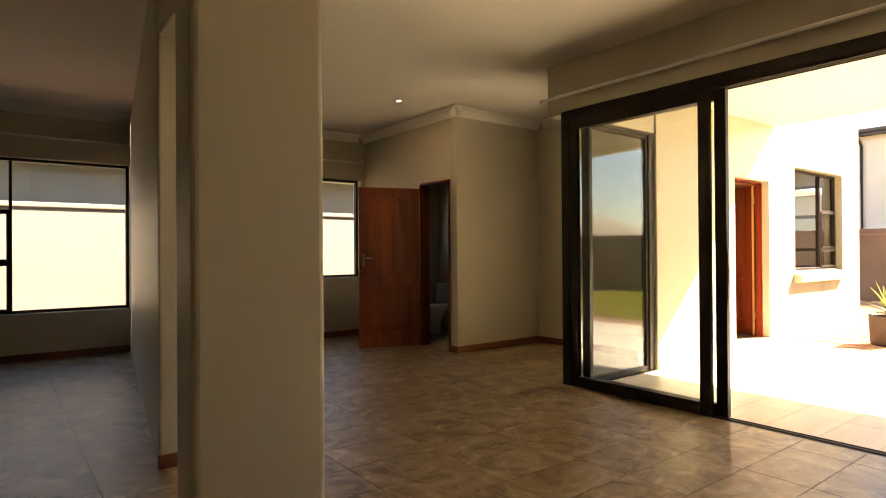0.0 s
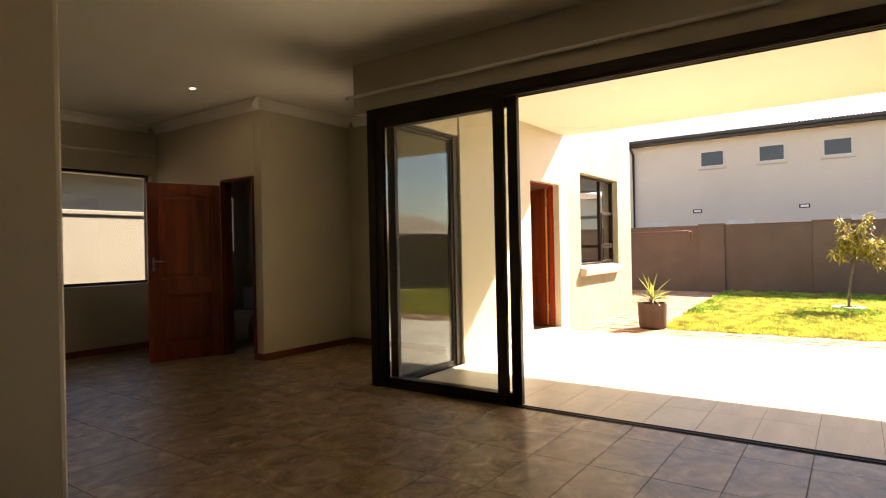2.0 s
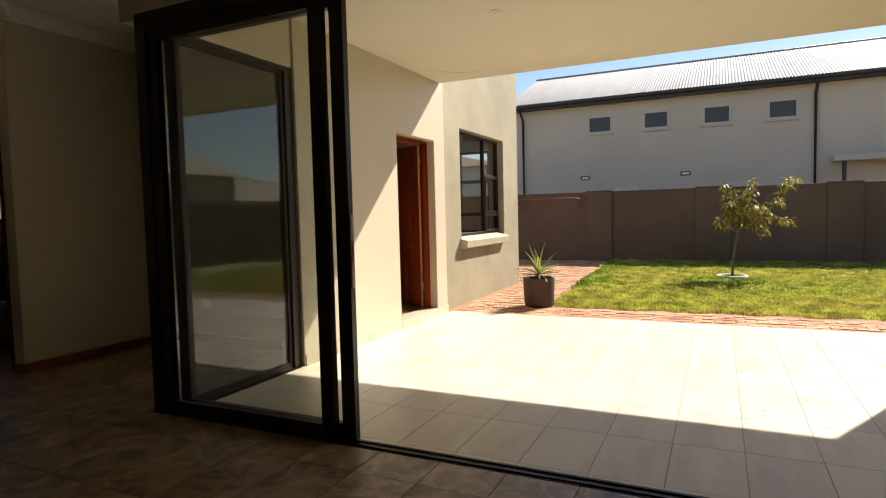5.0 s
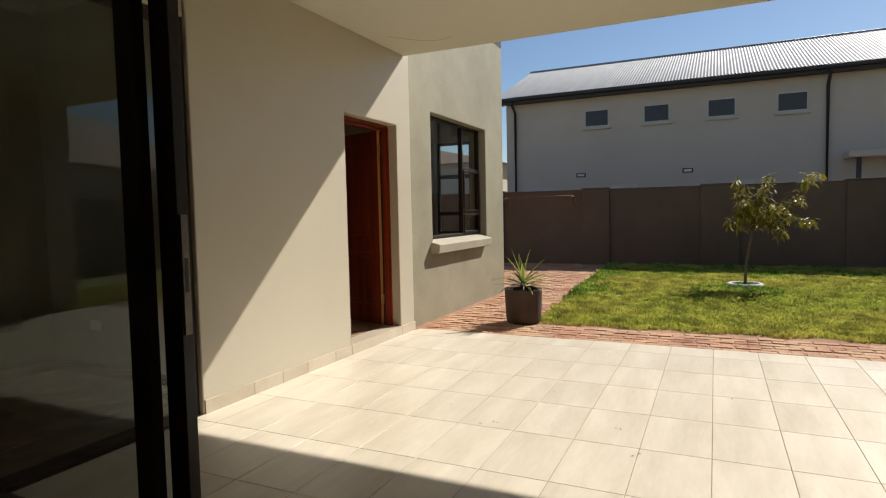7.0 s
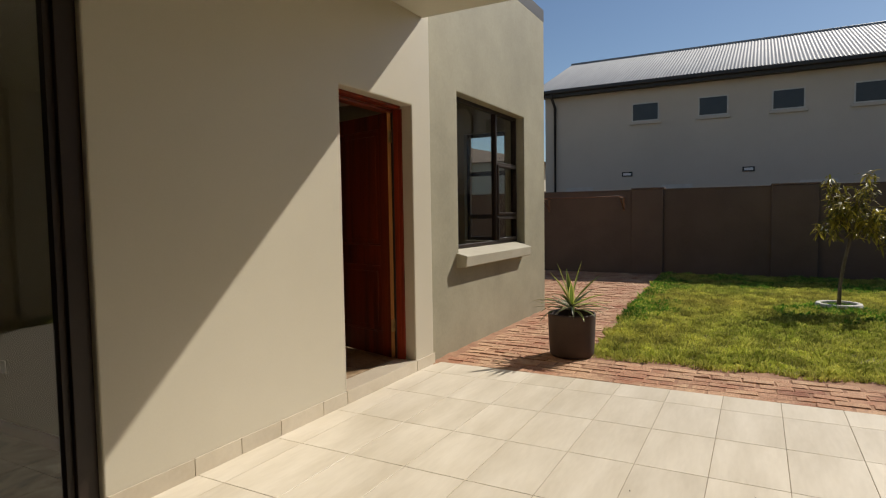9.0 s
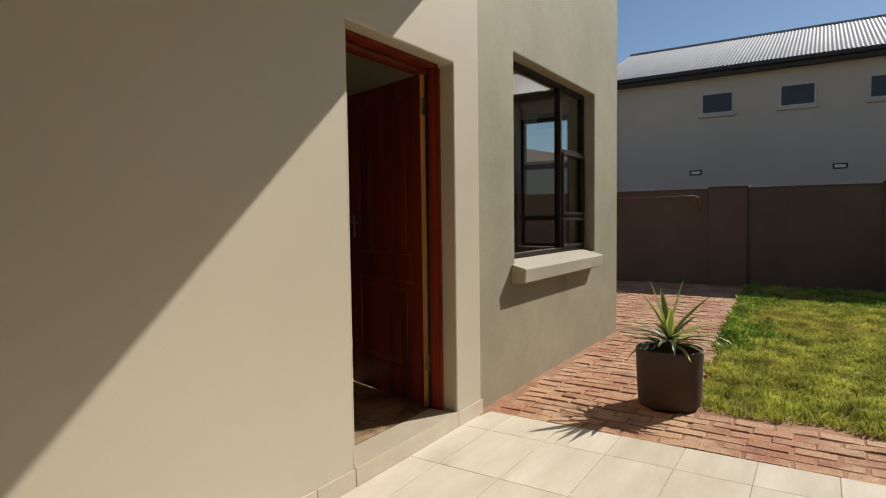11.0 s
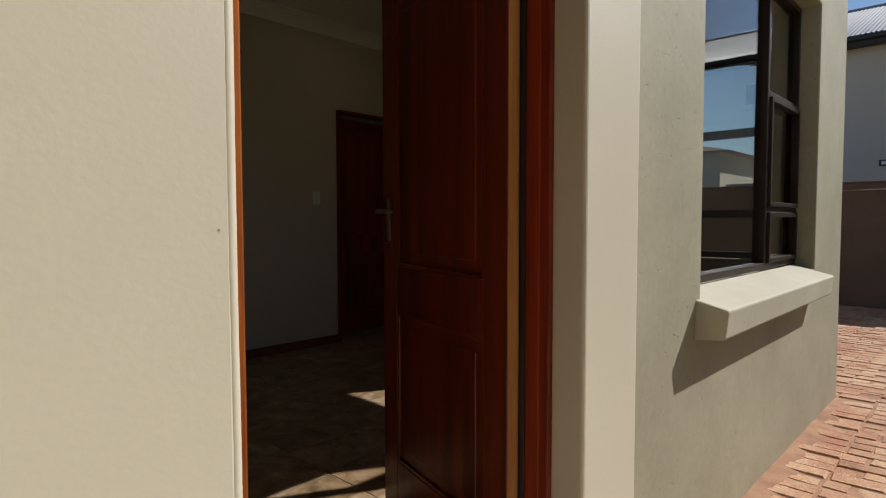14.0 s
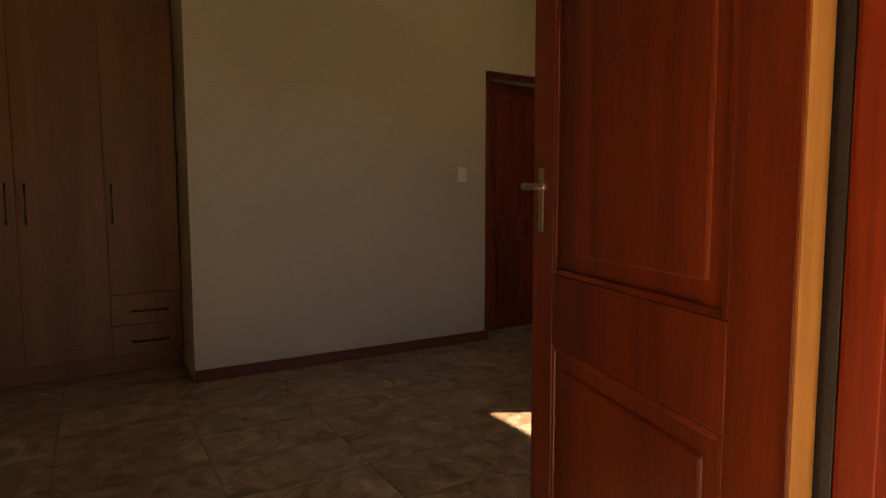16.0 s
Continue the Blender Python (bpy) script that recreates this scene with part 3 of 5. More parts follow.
fixture(box("roof_house", -4.4, 5.65, 3.40, 8.53, TOP, TOP + 0.15, TRIM_AND_SHADE, bevel=0), "flat roof of the house", "roof")
fixture(box("roof_house_front", -4.4, 4.0, -4.4, 3.40, TOP, TOP + 0.15, TRIM_AND_SHADE, bevel=0), "flat roof of the house", "roof")
# added wall, out of view, that keeps sky light from the side off the patio
wall("wall_patio_side", "x", 3.94, 7.4, -2.34, -2.12, -0.1, 2.90, PAINT, label="unseen beige wall added to cut sky light on the patio")
wall("wall_patio_column", "y", -2.52, -2.02, 7.4, 7.84, -0.1, 2.90, PAINT, label="beige square patio column")

# ---- ground ----
fixture(box("ground", -250, 250, -250, 250, -0.5, -0.07, EARTH, bevel=0), "dry open ground", "ground")
fixture(box("floor_living", -4.2, 3.645, -4.2, 8.1, -0.06, LIVE - 0.006, GROUT, bevel=0), "brown marbled tile floor", "floor")
fixture(box("floor_alcove", 3.645, 5.32, 3.46, 7.55, -0.06, LIVE - 0.006, GROUT, bevel=0), "brown marbled tile floor of the alcove", "floor")
fixture(box("floor_patio", 3.745, 8.01, -1.75, FACE, -0.06, -0.003, GROUT_OUT, bevel=0), "cream tiled patio floor", "floor")
fixture(box("floor_bedroom", 5.65, EAST - 0.23, 3.56, 9.3, -0.06, 0.085, GROUT, bevel=0), "brown marbled tile bedroom floor", "floor")
fixture(box("paving_bed", 8.01, 16.25, 2.3, 9.5, -0.065, -0.008, SAND, bevel=0), "sandy bed under brick paving", "pavement")
fixture(box("paving_bed_strip", 8.01, 8.86, -7, 2.3, -0.065, -0.008, SAND, bevel=0), "sandy bed under a brick strip", "pavement")
lawn = joined("lawn", *(lambda n, m: (
    [(8.8 + (16.25 - 8.8) * i / n + (0.12 * noise.noise((0.7 * j, 3.1, 0)) if i == 0 else 0), -7 + 9.35 * j / m + (0.1 * noise.noise((0.6 * i, 0, 5)) + 0.18 * i / n if j == m else 0),
      -0.012 + 0.025 * noise.noise((i * 0.35, j * 0.35, 2))) for j in range(m + 1) for i in range(n + 1)],
    [(j * (n + 1) + i, j * (n + 1) + i + 1, (j + 1) * (n + 1) + i + 1, (j + 1) * (n + 1) + i) for j in range(m) for i in range(n)]))(40, 50), SOIL, True)
fixture(lawn, "lawn soil under short grass", "lawn")
fixture(joined("lawn_side", [(3.5, -7, -0.02), (9.0, -7, -0.02), (9.0, -1.75, -0.02), (3.5, -1.75, -0.02)], [(0, 1, 2, 3)], SOIL), "lawn beside the patio", "lawn")


# ---- doors and windows of the house ----
def panel_door(name, width, height, label, lever=True):
    """A two-panel timber door leaf along +x from its hinge, 40 mm thick, centred on y = 0."""
    d = base(name, label=label, category="door", kind="structure")
    t, s = 0.02, 0.115
    lock = 0.765
    for x0, x1 in ((0.003, s), (width - s, width)):
        box("stile", x0, x1, -t, t, 0.005, height, DOORWOOD, d, 0.003)
    for z0, z1 in ((0.005, 0.20), (lock, lock + 0.17), (height - 0.12, height)):
        box("rail", s, width - s, -t, t, z0, z1, DOORWOOD, d, 0.003)
    for z0, z1 in ((0.20, lock), (lock + 0.17, height - 0.12)):
        bm = add_box(bmesh.new(), s, width - s, -0.011, 0.011, z0, z1)
        add_box(bm, s + 0.05, width - s - 0.05, -0.016, 0.016, z0 + 0.05, z1 - 0.05, 0.006)
        part("panel", bm, DOORWOOD, d)
        bm = bmesh.new()
        for side in (-1, 1):
            a, b = sorted((side * 0.011, side * 0.019))
            add_box(bm, s, s + 0.014, a, b, z0, z1, 0.003)
            add_box(bm, width - s - 0.014, width - s, a, b, z0, z1, 0.003)
            add_box(bm, s + 0.014, width - s - 0.014, a, b, z0, z0 + 0.014, 0.003)
            add_box(bm, s + 0.014, width - s - 0.014, a, b, z1 - 0.014, z1, 0.003)
        part("moulding", bm, DOORWOOD, d)
    box("hinge_edge", -0.001, 0.003, -t + 0.002, t - 0.002, 0.005, height, EDGEWOOD, d, 0.0, "pale raw timber edge")
    for z in (0.22, height - 0.24):
        bm = add_box(bmesh.new(), -0.004, 0.0, -t, t - 0.004, z, z + 0.1)
        add_tube(bm, [(-0.004, -t - 0.006, z), (-0.004, -t - 0.006, z + 0.1)], 0.007, 10)
        part("hinge", bm, BRASS, d, "dull brass butt hinge")
    if lever:
        for side in (-1, 1):
            y = side * t
            a, b = sorted((y, y + side * 0.006))
            plate = box("handle_plate", width - 0.067, width - 0.043, a, b, 1.03, 1.185, CHROME, d, 0.002, "brushed steel lever plate")
            bm = add_tube(bmesh.new(), [(width - 0.055, y, 1.14), (width - 0.055, y + side * 0.05, 1.14)], 0.008, 10)
            add_tube(bm, [(width - 0.05, y + side * 0.047, 1.14), (width - 0.10, y + side * 0.05, 1.14), (width - 0.17, y + side * 0.047, 1.137)], [0.009, 0.0085, 0.007], 10)
            part("lever", bm, CHROME, plate, smooth=True)
            part("key_collar", add_lathe(bmesh.new(), [(0, 0.0), (0.012, 0.0), (0.012, 0.02), (0, 0.02)], (width - 0.055, y - 0.01, 1.065), 14), CHROME, plate)
    return d


def door_frame(name, run, u0, u1, v0, v1, z0, z1, label, wood, proud=0.0):
    """A timber frame lining an opening; proud: how far the first jamb stands forward of the rest."""
    d = base(name, label=label, category="door frame", kind="structure")
    w = 0.022
    for a, b in ((u0, u0 + 0.027), (u1 - w, u1)):
        first = a == u0
        # a proud first jamb takes the tones that have sunlight put in
        surface, c0 = (SUNLITWOOD, v0 - proud) if proud and first else (wood, v0)
        jamb = box("jamb", *((a, b, c0, v1) if run == "x" else (c0, v1, a, b)), z0, z1 - w, surface, d, 0.004)
        c, e = (b - 0.002, b + 0.003) if first else (a - 0.003, a + 0.002)
        f, g = v0 + (v1 - v0) * 0.38, v1 - 0.006
        box("bead", *((c, e, f, g) if run == "x" else (f, g, c, e)), z0, z1 - w, surface, jamb, 0.002)
    box("head", *((u0 + 0.027, u1 - w, v0, v1) if run == "x" else (v0, v1, u0 + 0.027, u1 - w)), z1 - w, z1, wood, d, 0.004)
    return d


# patio door of the bedroom, standing open into the room
door_frame("door_frame_1", "x", 6.725, 7.651, 3.472, 3.548, 0.09, 2.165, "red-stained timber frame of the open patio door", FRAMEWOOD, 0.067)
lining = bpy.data.objects["door_frame_1"]
for x0, x1 in ((6.727, 6.744),):
    box("lining", x0, x1, 3.549, 3.628, 0.09, 2.13, DOORWOOD, lining, 0.002)
box("lining", 6.744, 7.649, 3.549, 3.628, 2.118, 2.14, DOORWOOD, lining, 0.002)
# two dark strips put the shade of the hinge gap into solid colour
box("seal", 7.629, 7.65, 3.5485, 3.562, 0.095, 2.13, TRIM_AND_SHADE, lining, 0.001, "dark strip for the shade in the hinge gap")
box("lining", 7.644, 7.650, 3.563, 3.628, 0.095, 2.117, TRIM_AND_SHADE, lining, 0.001, "dark strip for the shade behind the hinges")
d1 = panel_door("door_1", 0.80, 2.02, "varnished reddish hardwood door standing open")
d1.matrix_basis = pose(7.621, 3.58, 0.10, 0, 0, 74)
# washroom door, open into the living room
door_frame("door_frame_2", "y", 5.475, 6.11, 3.90, 4.05, LIVE, 2.15, "dark timber frame of the washroom doorway", DOORWOOD)
d2 = panel_door("door_2", 0.80, 2.03, "reddish timber washroom door standing open")
d2.matrix_basis = pose(3.885, 6.09, LIVE + 0.01, 0, 0, 163.0)
# inner bedroom door, ajar
door_frame("door_frame_3", "x", 9.54, 10.36, 6.99, 7.13, 0.09, 2.21, "dark timber frame of the inner bedroom doorway", DOORWOOD)
d3 = panel_door("door_3", 0.752, 2.03, "dark timber inner door standing almost shut")
d3.matrix_basis = pose(9.583, 7.105, 0.125, 0, 0, 4)


def aluminium_pane(thing, name, run, u0, u1, v, z0, z1, stile=0.06, glass=GLASS, depth=0.035, foot=None):
    """A glazed aluminium leaf under a thing: two stiles, two rails and the pane."""
    foot = foot or stile

    def put(what, a, b, c, d, half, surface, parent, bevel):
        return box(what, *((a, b, v - half, v + half) if run == "x" else (v - half, v + half, a, b)), c, d, surface, parent, bevel)
    leaf = put(name, u0, u0 + stile, z0, z1, depth / 2, ALU, thing, 0.003)
    put("stile", u1 - stile, u1, z0, z1, depth / 2, ALU, leaf, 0.003)
    put("rail", u0 + stile, u1 - stile, z1 - stile, z1, depth / 2, ALU, leaf, 0.003)
    put("rail", u0 + stile, u1 - stile, z0, z0 + foot, depth / 2, ALU, leaf, 0.003)
    pane = put("pane", u0 + stile - 0.005, u1 - stile + 0.005, z0 + foot - 0.005, z1 - stile + 0.005, 0.003, glass, leaf, 0.0)
    pane.visible_shadow = False
    return leaf


# sliding doors to the patio: two leaves stacked at each end, the middle open
sd = base("sliding_door_1", (3.69, 0.8, 0), "dark bronze aluminium sliding doors standing open", "sliding door", kind="structure")
box("head_track", 3.635, 3.75, -2.2, 3.46, 2.45, 2.535, ALU, sd, 0.004)
for x in (3.645, 3.69, 3.738):
    box("track_lip", x - 0.004, x + 0.004, -2.12, 3.37, 2.425, 2.45, ALU, sd, 0.0)
box("jamb", 3.635, 3.75, 3.37, 3.46, 0.0, 2.45, ALU, sd, 0.004)
box("jamb", 3.635, 3.75, -2.2, -2.12, 0.0, 2.45, ALU, sd, 0.004)
box("floor_track", 3.645, 3.745, -2.12, 3.37, -0.03, LIVE + 0.001, ALU, sd, 0.001)
for x in (3.665, 3.715):
    box("track_lip", x - 0.003, x + 0.003, -2.12, 3.37, LIVE + 0.001, LIVE + 0.008, ALU, sd, 0.0)
for v, u0, u1 in ((3.665, 2.065, 3.37), (3.715, 1.965, 3.275), (3.665, -2.12, -0.48), (3.715, -2.0, -0.37)):
    aluminium_pane(sd, "leaf", "y", u0, u1, v, LIVE + 0.01, 2.44, 0.085, GLASS, 0.045, 0.085)
plate = box("lock_plate", 3.701, 3.729, 1.959, 1.9645, 0.88, 1.27, LOCK, sd, 0.001, "worn dark steel lock plate")
box("latch_slot", 3.709, 3.721, 1.957, 1.9585, 1.02, 1.13, TRIM_AND_SHADE, plate, 0.0)

# fixed glass door round the corner
gd = base("glass_door_1", (4.55, 3.45, 0), "dark bronze aluminium glass door, shut", "glass door", kind="structure")
box("jamb", 4.95, 5.04, 3.41, 3.51, 0.0, 2.50, ALU, gd, 0.004)
box("head", 3.75, 4.95, 3.41, 3.51, 2.465, 2.50, ALU, gd, 0.004)
box("threshold", 3.75, 4.95, 3.42, 3.50, -0.02, 0.012, ALU, gd, 0.004)
aluminium_pane(gd, "leaf", "x", 3.77, 4.95, 3.45, 0.012, 2.465, 0.032, GLASS, 0.04, 0.04)
box("corner_post", 3.752, 3.77, 3.43, 3.5, 0.0, 2.50, ALU, gd, 0.004)


def casement_window(name, x0, x1, y, z0, z1, splits, label, glass=GLASS, flip=1):
    """An aluminium window in a wall along x; splits: (u0, u1, [heights of the transoms]) for each light."""
    w = base(name, ((x0 + x1) / 2, y, z0), label, "window", kind="structure")
    f = 0.034
    box("window_frame", x0, x0 + f, y - 0.03, y + 0.03, z0, z1, ALU, w, 0.004)
    box("window_frame", x1 - f, x1, y - 0.03, y + 0.03, z0, z1, ALU, w, 0.004)
    box("window_frame", x0 + f, x1 - f, y - 0.03, y + 0.03, z1 - f, z1, ALU, w, 0.004)
    box("window_frame", x0 + f, x1 - f, y - 0.03, y + 0.03, z0, z0 + f, ALU, w, 0.004)
    for i, (u0, u1, heights) in enumerate(splits):
        a, b = max(u0, x0 + f), min(u1, x1 - f)
        if i:
            box("mullion", a - 0.016, a + 0.016, y - 0.03, y + 0.03, z0 + f, z1 - f, ALU, w, 0.004)
            a += 0.016
        if i < len(splits) - 1:
            b -= 0.016
        levels = [z0 + f, *heights, z1 - f]
        for k, (c, d) in enumerate(zip(levels, levels[1:])):
            if k:
                box("transom", a, b, y - 0.03, y + 0.03, c - 0.015, c + 0.015, ALU, w, 0.004)
            lo, hi = c + (0.015 if k else 0), d - (0.015 if k < len(levels) - 2 else 0)
            if heights and k < 2:
                for (p, q, r, s) in ((a, a + 0.024, lo, hi), (b - 0.024, b, lo, hi), (a + 0.024, b - 0.024, hi - 0.024, hi), (a + 0.024, b - 0.024, lo, lo + 0.024)):
                    box("sash", p, q, y - 0.045, y - 0.005, r, s, ALU, w, 0.003)
            pane = box("pane", a, b, y - 0.002, y + 0.003, lo, hi, glass, w, 0.0)
            pane.visible_shadow = False
    return w


w1 = casement_window("window_1", 8.50, 10.27, 3.53, 0.95, 2.425, [(8.50, 9.66, []), (9.66, 10.27, [1.26, 1.85])], "dark bronze aluminium casement window with clear glass")
bm = bmesh.new()
prof = [(3.50, 0.948), (3.288, 0.895), (3.30, 0.79), (3.41, 0.78), (3.41, 0.86), (3.50, 0.86)]
ends = [[bm.verts.new((x, y, z)) for y, z in prof] for x in (8.45, 10.20)]
for k in range(6):
    bm.faces.new((ends[0][k], ends[0][(k + 1) % 6], ends[1][(k + 1) % 6], ends[1][k]))
bm.faces.new(ends[0][::-1]), bm.faces.new(ends[1])
bmesh.ops.recalc_face_normals(bm, faces=bm.faces[:])
sill = part("window_sill", bm, SILL, w1, "plastered sloping window sill")
mod = sill.modifiers.new("rounded_edges", "BEVEL")
mod.width, mod.segments = 0.008, 2
casement_window("window_2", 1.50, 3.845, 7.67, 0.897, 2.335, [(1.50, 2.71, [1.39, 1.91]), (2.71, 3.845, [])], "dark bronze aluminium living room window")
casement_window("window_3", -1.6, 0.852, 8.22, 0.58, 2.375, [(-1.6, -0.36, [1.17, 1.765]), (-0.36, 0.852, [])], "dark bronze aluminium dining room window")
casement_window("window_4", 4.5, 5.1, 7.67, 1.3, 2.1, [(4.5, 5.1, [])], "small washroom window")
w5 = base("window_5", (EAST - 0.115, 4.16, 0.93), "dark bronze aluminium bedroom side window", "window", kind="structure")
XW = EAST - 0.115
for y0, y1, z0, z1 in ((3.86, 3.905, 0.93, 2.37), (4.415, 4.46, 0.93, 2.37), (3.905, 4.415, 0.93, 0.975), (3.905, 4.415, 2.325, 2.37)):
    box("window_frame", XW - 0.03, XW + 0.03, y0, y1, z0, z1, ALU, w5, 0.004)
for y0, y1 in ((3.905, 4.415),):
    for z in (1.25, 1.83):
        box("transom", XW - 0.03, XW + 0.03, y0, y1, z - 0.03, z + 0.03, ALU, w5, 0.004)
    for z0, z1 in ((0.975, 1.22), (1.28, 1.80), (1.86, 2.325)):
        pane = box("pane", XW - 0.003, XW + 0.003, y0, y1, z0, z1, GLASS, w5, 0.0)
        pane.visible_shadow = False
fixture(box("threshold", 6.725, 7.652, FACE - 0.012, 3.56, 0.0, 0.092, SKIRT_TILE, bevel=0.004), "tiled door step", "threshold")


# ---- cornices, skirtings, rails ----
def cornice(name, run, u0, u1, v, side, z=CEIL, deep=0.11):
    """A cove along a wall under the ceiling; side: +1 or -1, the way from the wall into the room."""
    bm = bmesh.new()
    prof = [(0, 0), (0, -deep), (0.012, -deep), (0.02, -deep * 0.78), (0.045, -deep * 0.42), (0.085, -deep * 0.14), (0.10, -0.012), (0.10, 0)]
    rows = []
    for u in (u0, u1):
        rows.append([bm.verts.new((u, v + side * p, z + q) if run == "x" else (v + side * p, u, z + q)) for p, q in prof])
    for k in range(len(prof)):
        k2 = (k + 1) % len(prof)
        bm.faces.new((rows[0][k], rows[0][k2], rows[1][k2], rows[1][k]))
    bm.faces.new(rows[0][::-1]), bm.faces.new(rows[1])
    bmesh.ops.recalc_face_normals(bm, faces=bm.faces[:])
    return fixture(part(name, bm, CEILING), "white moulded cornice under the ceiling", "cornice")


cornice("trim_cornice_washroom", "x", 3.80, 5.32, 5.338, -1)
cornice("trim_cornice_washroom_side", "y", 5.23, 7.548, 3.913, -1)
cornice("trim_cornice_far", "x", 1.2, 3.80, 7.548, -1)
cornice("trim_cornice_dining", "x", -4.2, 0.86, 8.098, -1)
cornice("trim_cornice_alcove", "y", 3.685, 5.225, 5.318, -1)
cornice("trim_cornice_bedroom", "x", 7.365, 10.78, 7.003, -1, 2.95)
for name, x0, x1, y0, y1, z in (("baseboard_washroom", 3.915, 5.305, 5.325, 5.3385, LIVE), ("baseboard_washroom_corner", 3.90, 3.9135, 5.325, 5.475, LIVE), ("baseboard_washroom_side", 3.90, 3.9135, 6.11, 7.535, LIVE),
                                ("baseboard_alcove", 5.305, 5.3185, 3.66, 5.3385, LIVE), ("baseboard_far", 1.1, 3.90, 7.535, 7.5485, LIVE), ("baseboard_dining", -4.2, 0.85, 8.085, 8.0985, LIVE),
                                ("baseboard_partition_end", 0.228, 0.472, 3.46, 3.4735, LIVE), ("baseboard_bedroom", 7.365, 9.54, 6.99, 7.0035, 0.085), ("baseboard_bedroom_side", 10.36, 10.78, 6.99, 7.0035, 0.085)):
    fixture(box(name, x0, x1, y0, y1, z, z + 0.08, SKIRTING, bevel=0.003), "dark red stained timber skirting", "skirting")


def curtain_rail(name, a, b, wall_way, label):
    t = base(name, ((a[0] + b[0]) / 2, (a[1] + b[1]) / 2, a[2]), label, "curtain rail")
    a, b, wall_way = Vector(a), Vector(b), Vector(wall_way)
    tube("rail", [a, b], 0.015, WHITE, t)
    n = max(2, int((b - a).length / 0.9))
    for k in range(n + 1):
        p = a.lerp(b, (k + 0.15) / (n + 0.3))
        tube("bracket", [p, p + wall_way], 0.006, SOFFIT, t, 8)
    for p in (a, b):
        part("end_cap", add_tube(bmesh.new(), [p - (b - a).normalized() * 0.02, p + (b - a).normalized() * 0.02], 0.015, 10), SOFFIT, t)
    return t


curtain_rail("curtain_rail", (3.66, -2.1, 2.69), (3.66, 3.71, 2.69), (0.04, 0, 0), "thin cream curtain rail on the beam over the doors")
curtain_rail("curtain_rail", (1.4, 7.49, 2.58), (3.88, 7.49, 2.58), (0, 0.06, 0), "thin cream curtain rail above the window")
curtain_rail("curtain_rail", (-1.8, 8.04, 2.62), (0.82, 8.04, 2.62), (0, 0.06, 0), "thin cream curtain rail above the wide window")


def downlight(x, y, z, lit=True):
    t = base("downlight", (x, y, z), "small round recessed ceiling downlight", "downlight", "ceiling downlights")
    part("rim", add_lathe(bmesh.new(), [(0.030, -0.002), (0.032, -0.006), (0.045, -0.006), (0.048, 0.0)], (x, y, z), 24), WHITE, t, smooth=True)
    part("bulb", add_lathe(bmesh.new(), [(0, -0.004), (0.02, -0.004), (0.029, 0.0)], (x, y, z), 24), LAMP if lit else WHITE, t)


downlight(3.19, 5.49, CEIL)
downlight(5.71, 1.85, 2.90, False)
downlight(5.48, -0.26, 2.90, False)
downlight(9.52, 6.2, 2.95)


def wall_plate(name, x, y, z, run, w, h, label):
    t = base(name, (x, y, z), label, "switch")
    if run == "x":
        p = box("plate", x - w / 2, x + w / 2, y - 0.008, y, z - h / 2, z + h / 2, WHITE, t, 0.002)
        box("rocker", x - 0.012, x + 0.012, y - 0.012, y - 0.008, z - 0.02, z + 0.02, WHITE, p, 0.001)
    else:
        p = box("plate", x - 0.008, x, y - w / 2, y + w / 2, z - h / 2, z + h / 2, WHITE, t, 0.002)
        box("rocker", x - 0.012, x - 0.008, y - 0.012, y + 0.012, z - 0.02, z + 0.02, WHITE, p, 0.001)


wall_plate("light_switch", 9.317, 7.004, 1.405, "x", 0.075, 0.115, "white light switch on the bedroom wall")
wall_plate("power_socket", 5.319, 4.80, 0.44, "y", 0.12, 0.075, "white power socket low on the alcove wall")


# ---- bedroom wardrobe ----
def wardrobe():
    t = base("wardrobe", (6.5, 7.7, 0.12), "built-in timber-laminate wardrobe with dark bar handles", "wardrobe")
    f = 7.45
    box("body", 5.66, 7.36, f + 0.02, 8.04, 0.20, 2.94, WARDROBE, t, 0.002)
    box("plinth", 5.66, 7.36, f + 0.05, f + 0.068, 0.088, 0.20, WARDROBE, t, 0.002)
    for x0, x1, side in ((5.665, 6.04, -1), (6.044, 6.48, 1), (6.484, 6.938, -1)):
        d = box("door", x0, x1, f, f + 0.018, 0.21, 2.93, WARDROBE, t, 0.002)
        x = x1 - 0.045 if side > 0 else x0 + 0.045
        tube("handle", [(x, f, 1.07), (x, f - 0.03, 1.08), (x, f - 0.03, 1.30), (x, f, 1.31)], 0.007, TRIM_AND_SHADE, d, 8, "dark bar handle")
    d = box("door", 6.942, 7.355, f, f + 0.018, 0.61, 2.93, WARDROBE, t, 0.002)
    tube("handle", [(6.975, f, 1.07), (6.975, f - 0.03, 1.08), (6.975, f - 0.03, 1.30), (6.975, f, 1.31)], 0.007, TRIM_AND_SHADE, d, 8, "dark bar handle")
    for z0, z1 in ((0.21, 0.406), (0.41, 0.606)):
        d = box("drawer", 6.942, 7.355, f, f + 0.018, z0, z1, WARDROBE, t, 0.002)
        z = z1 - 0.11
        tube("handle", [(7.06, f, z), (7.06, f - 0.03, z), (7.27, f - 0.03, z), (7.27, f, z)], 0.007, TRIM_AND_SHADE, d, 8, "dark bar handle")


wardrobe()


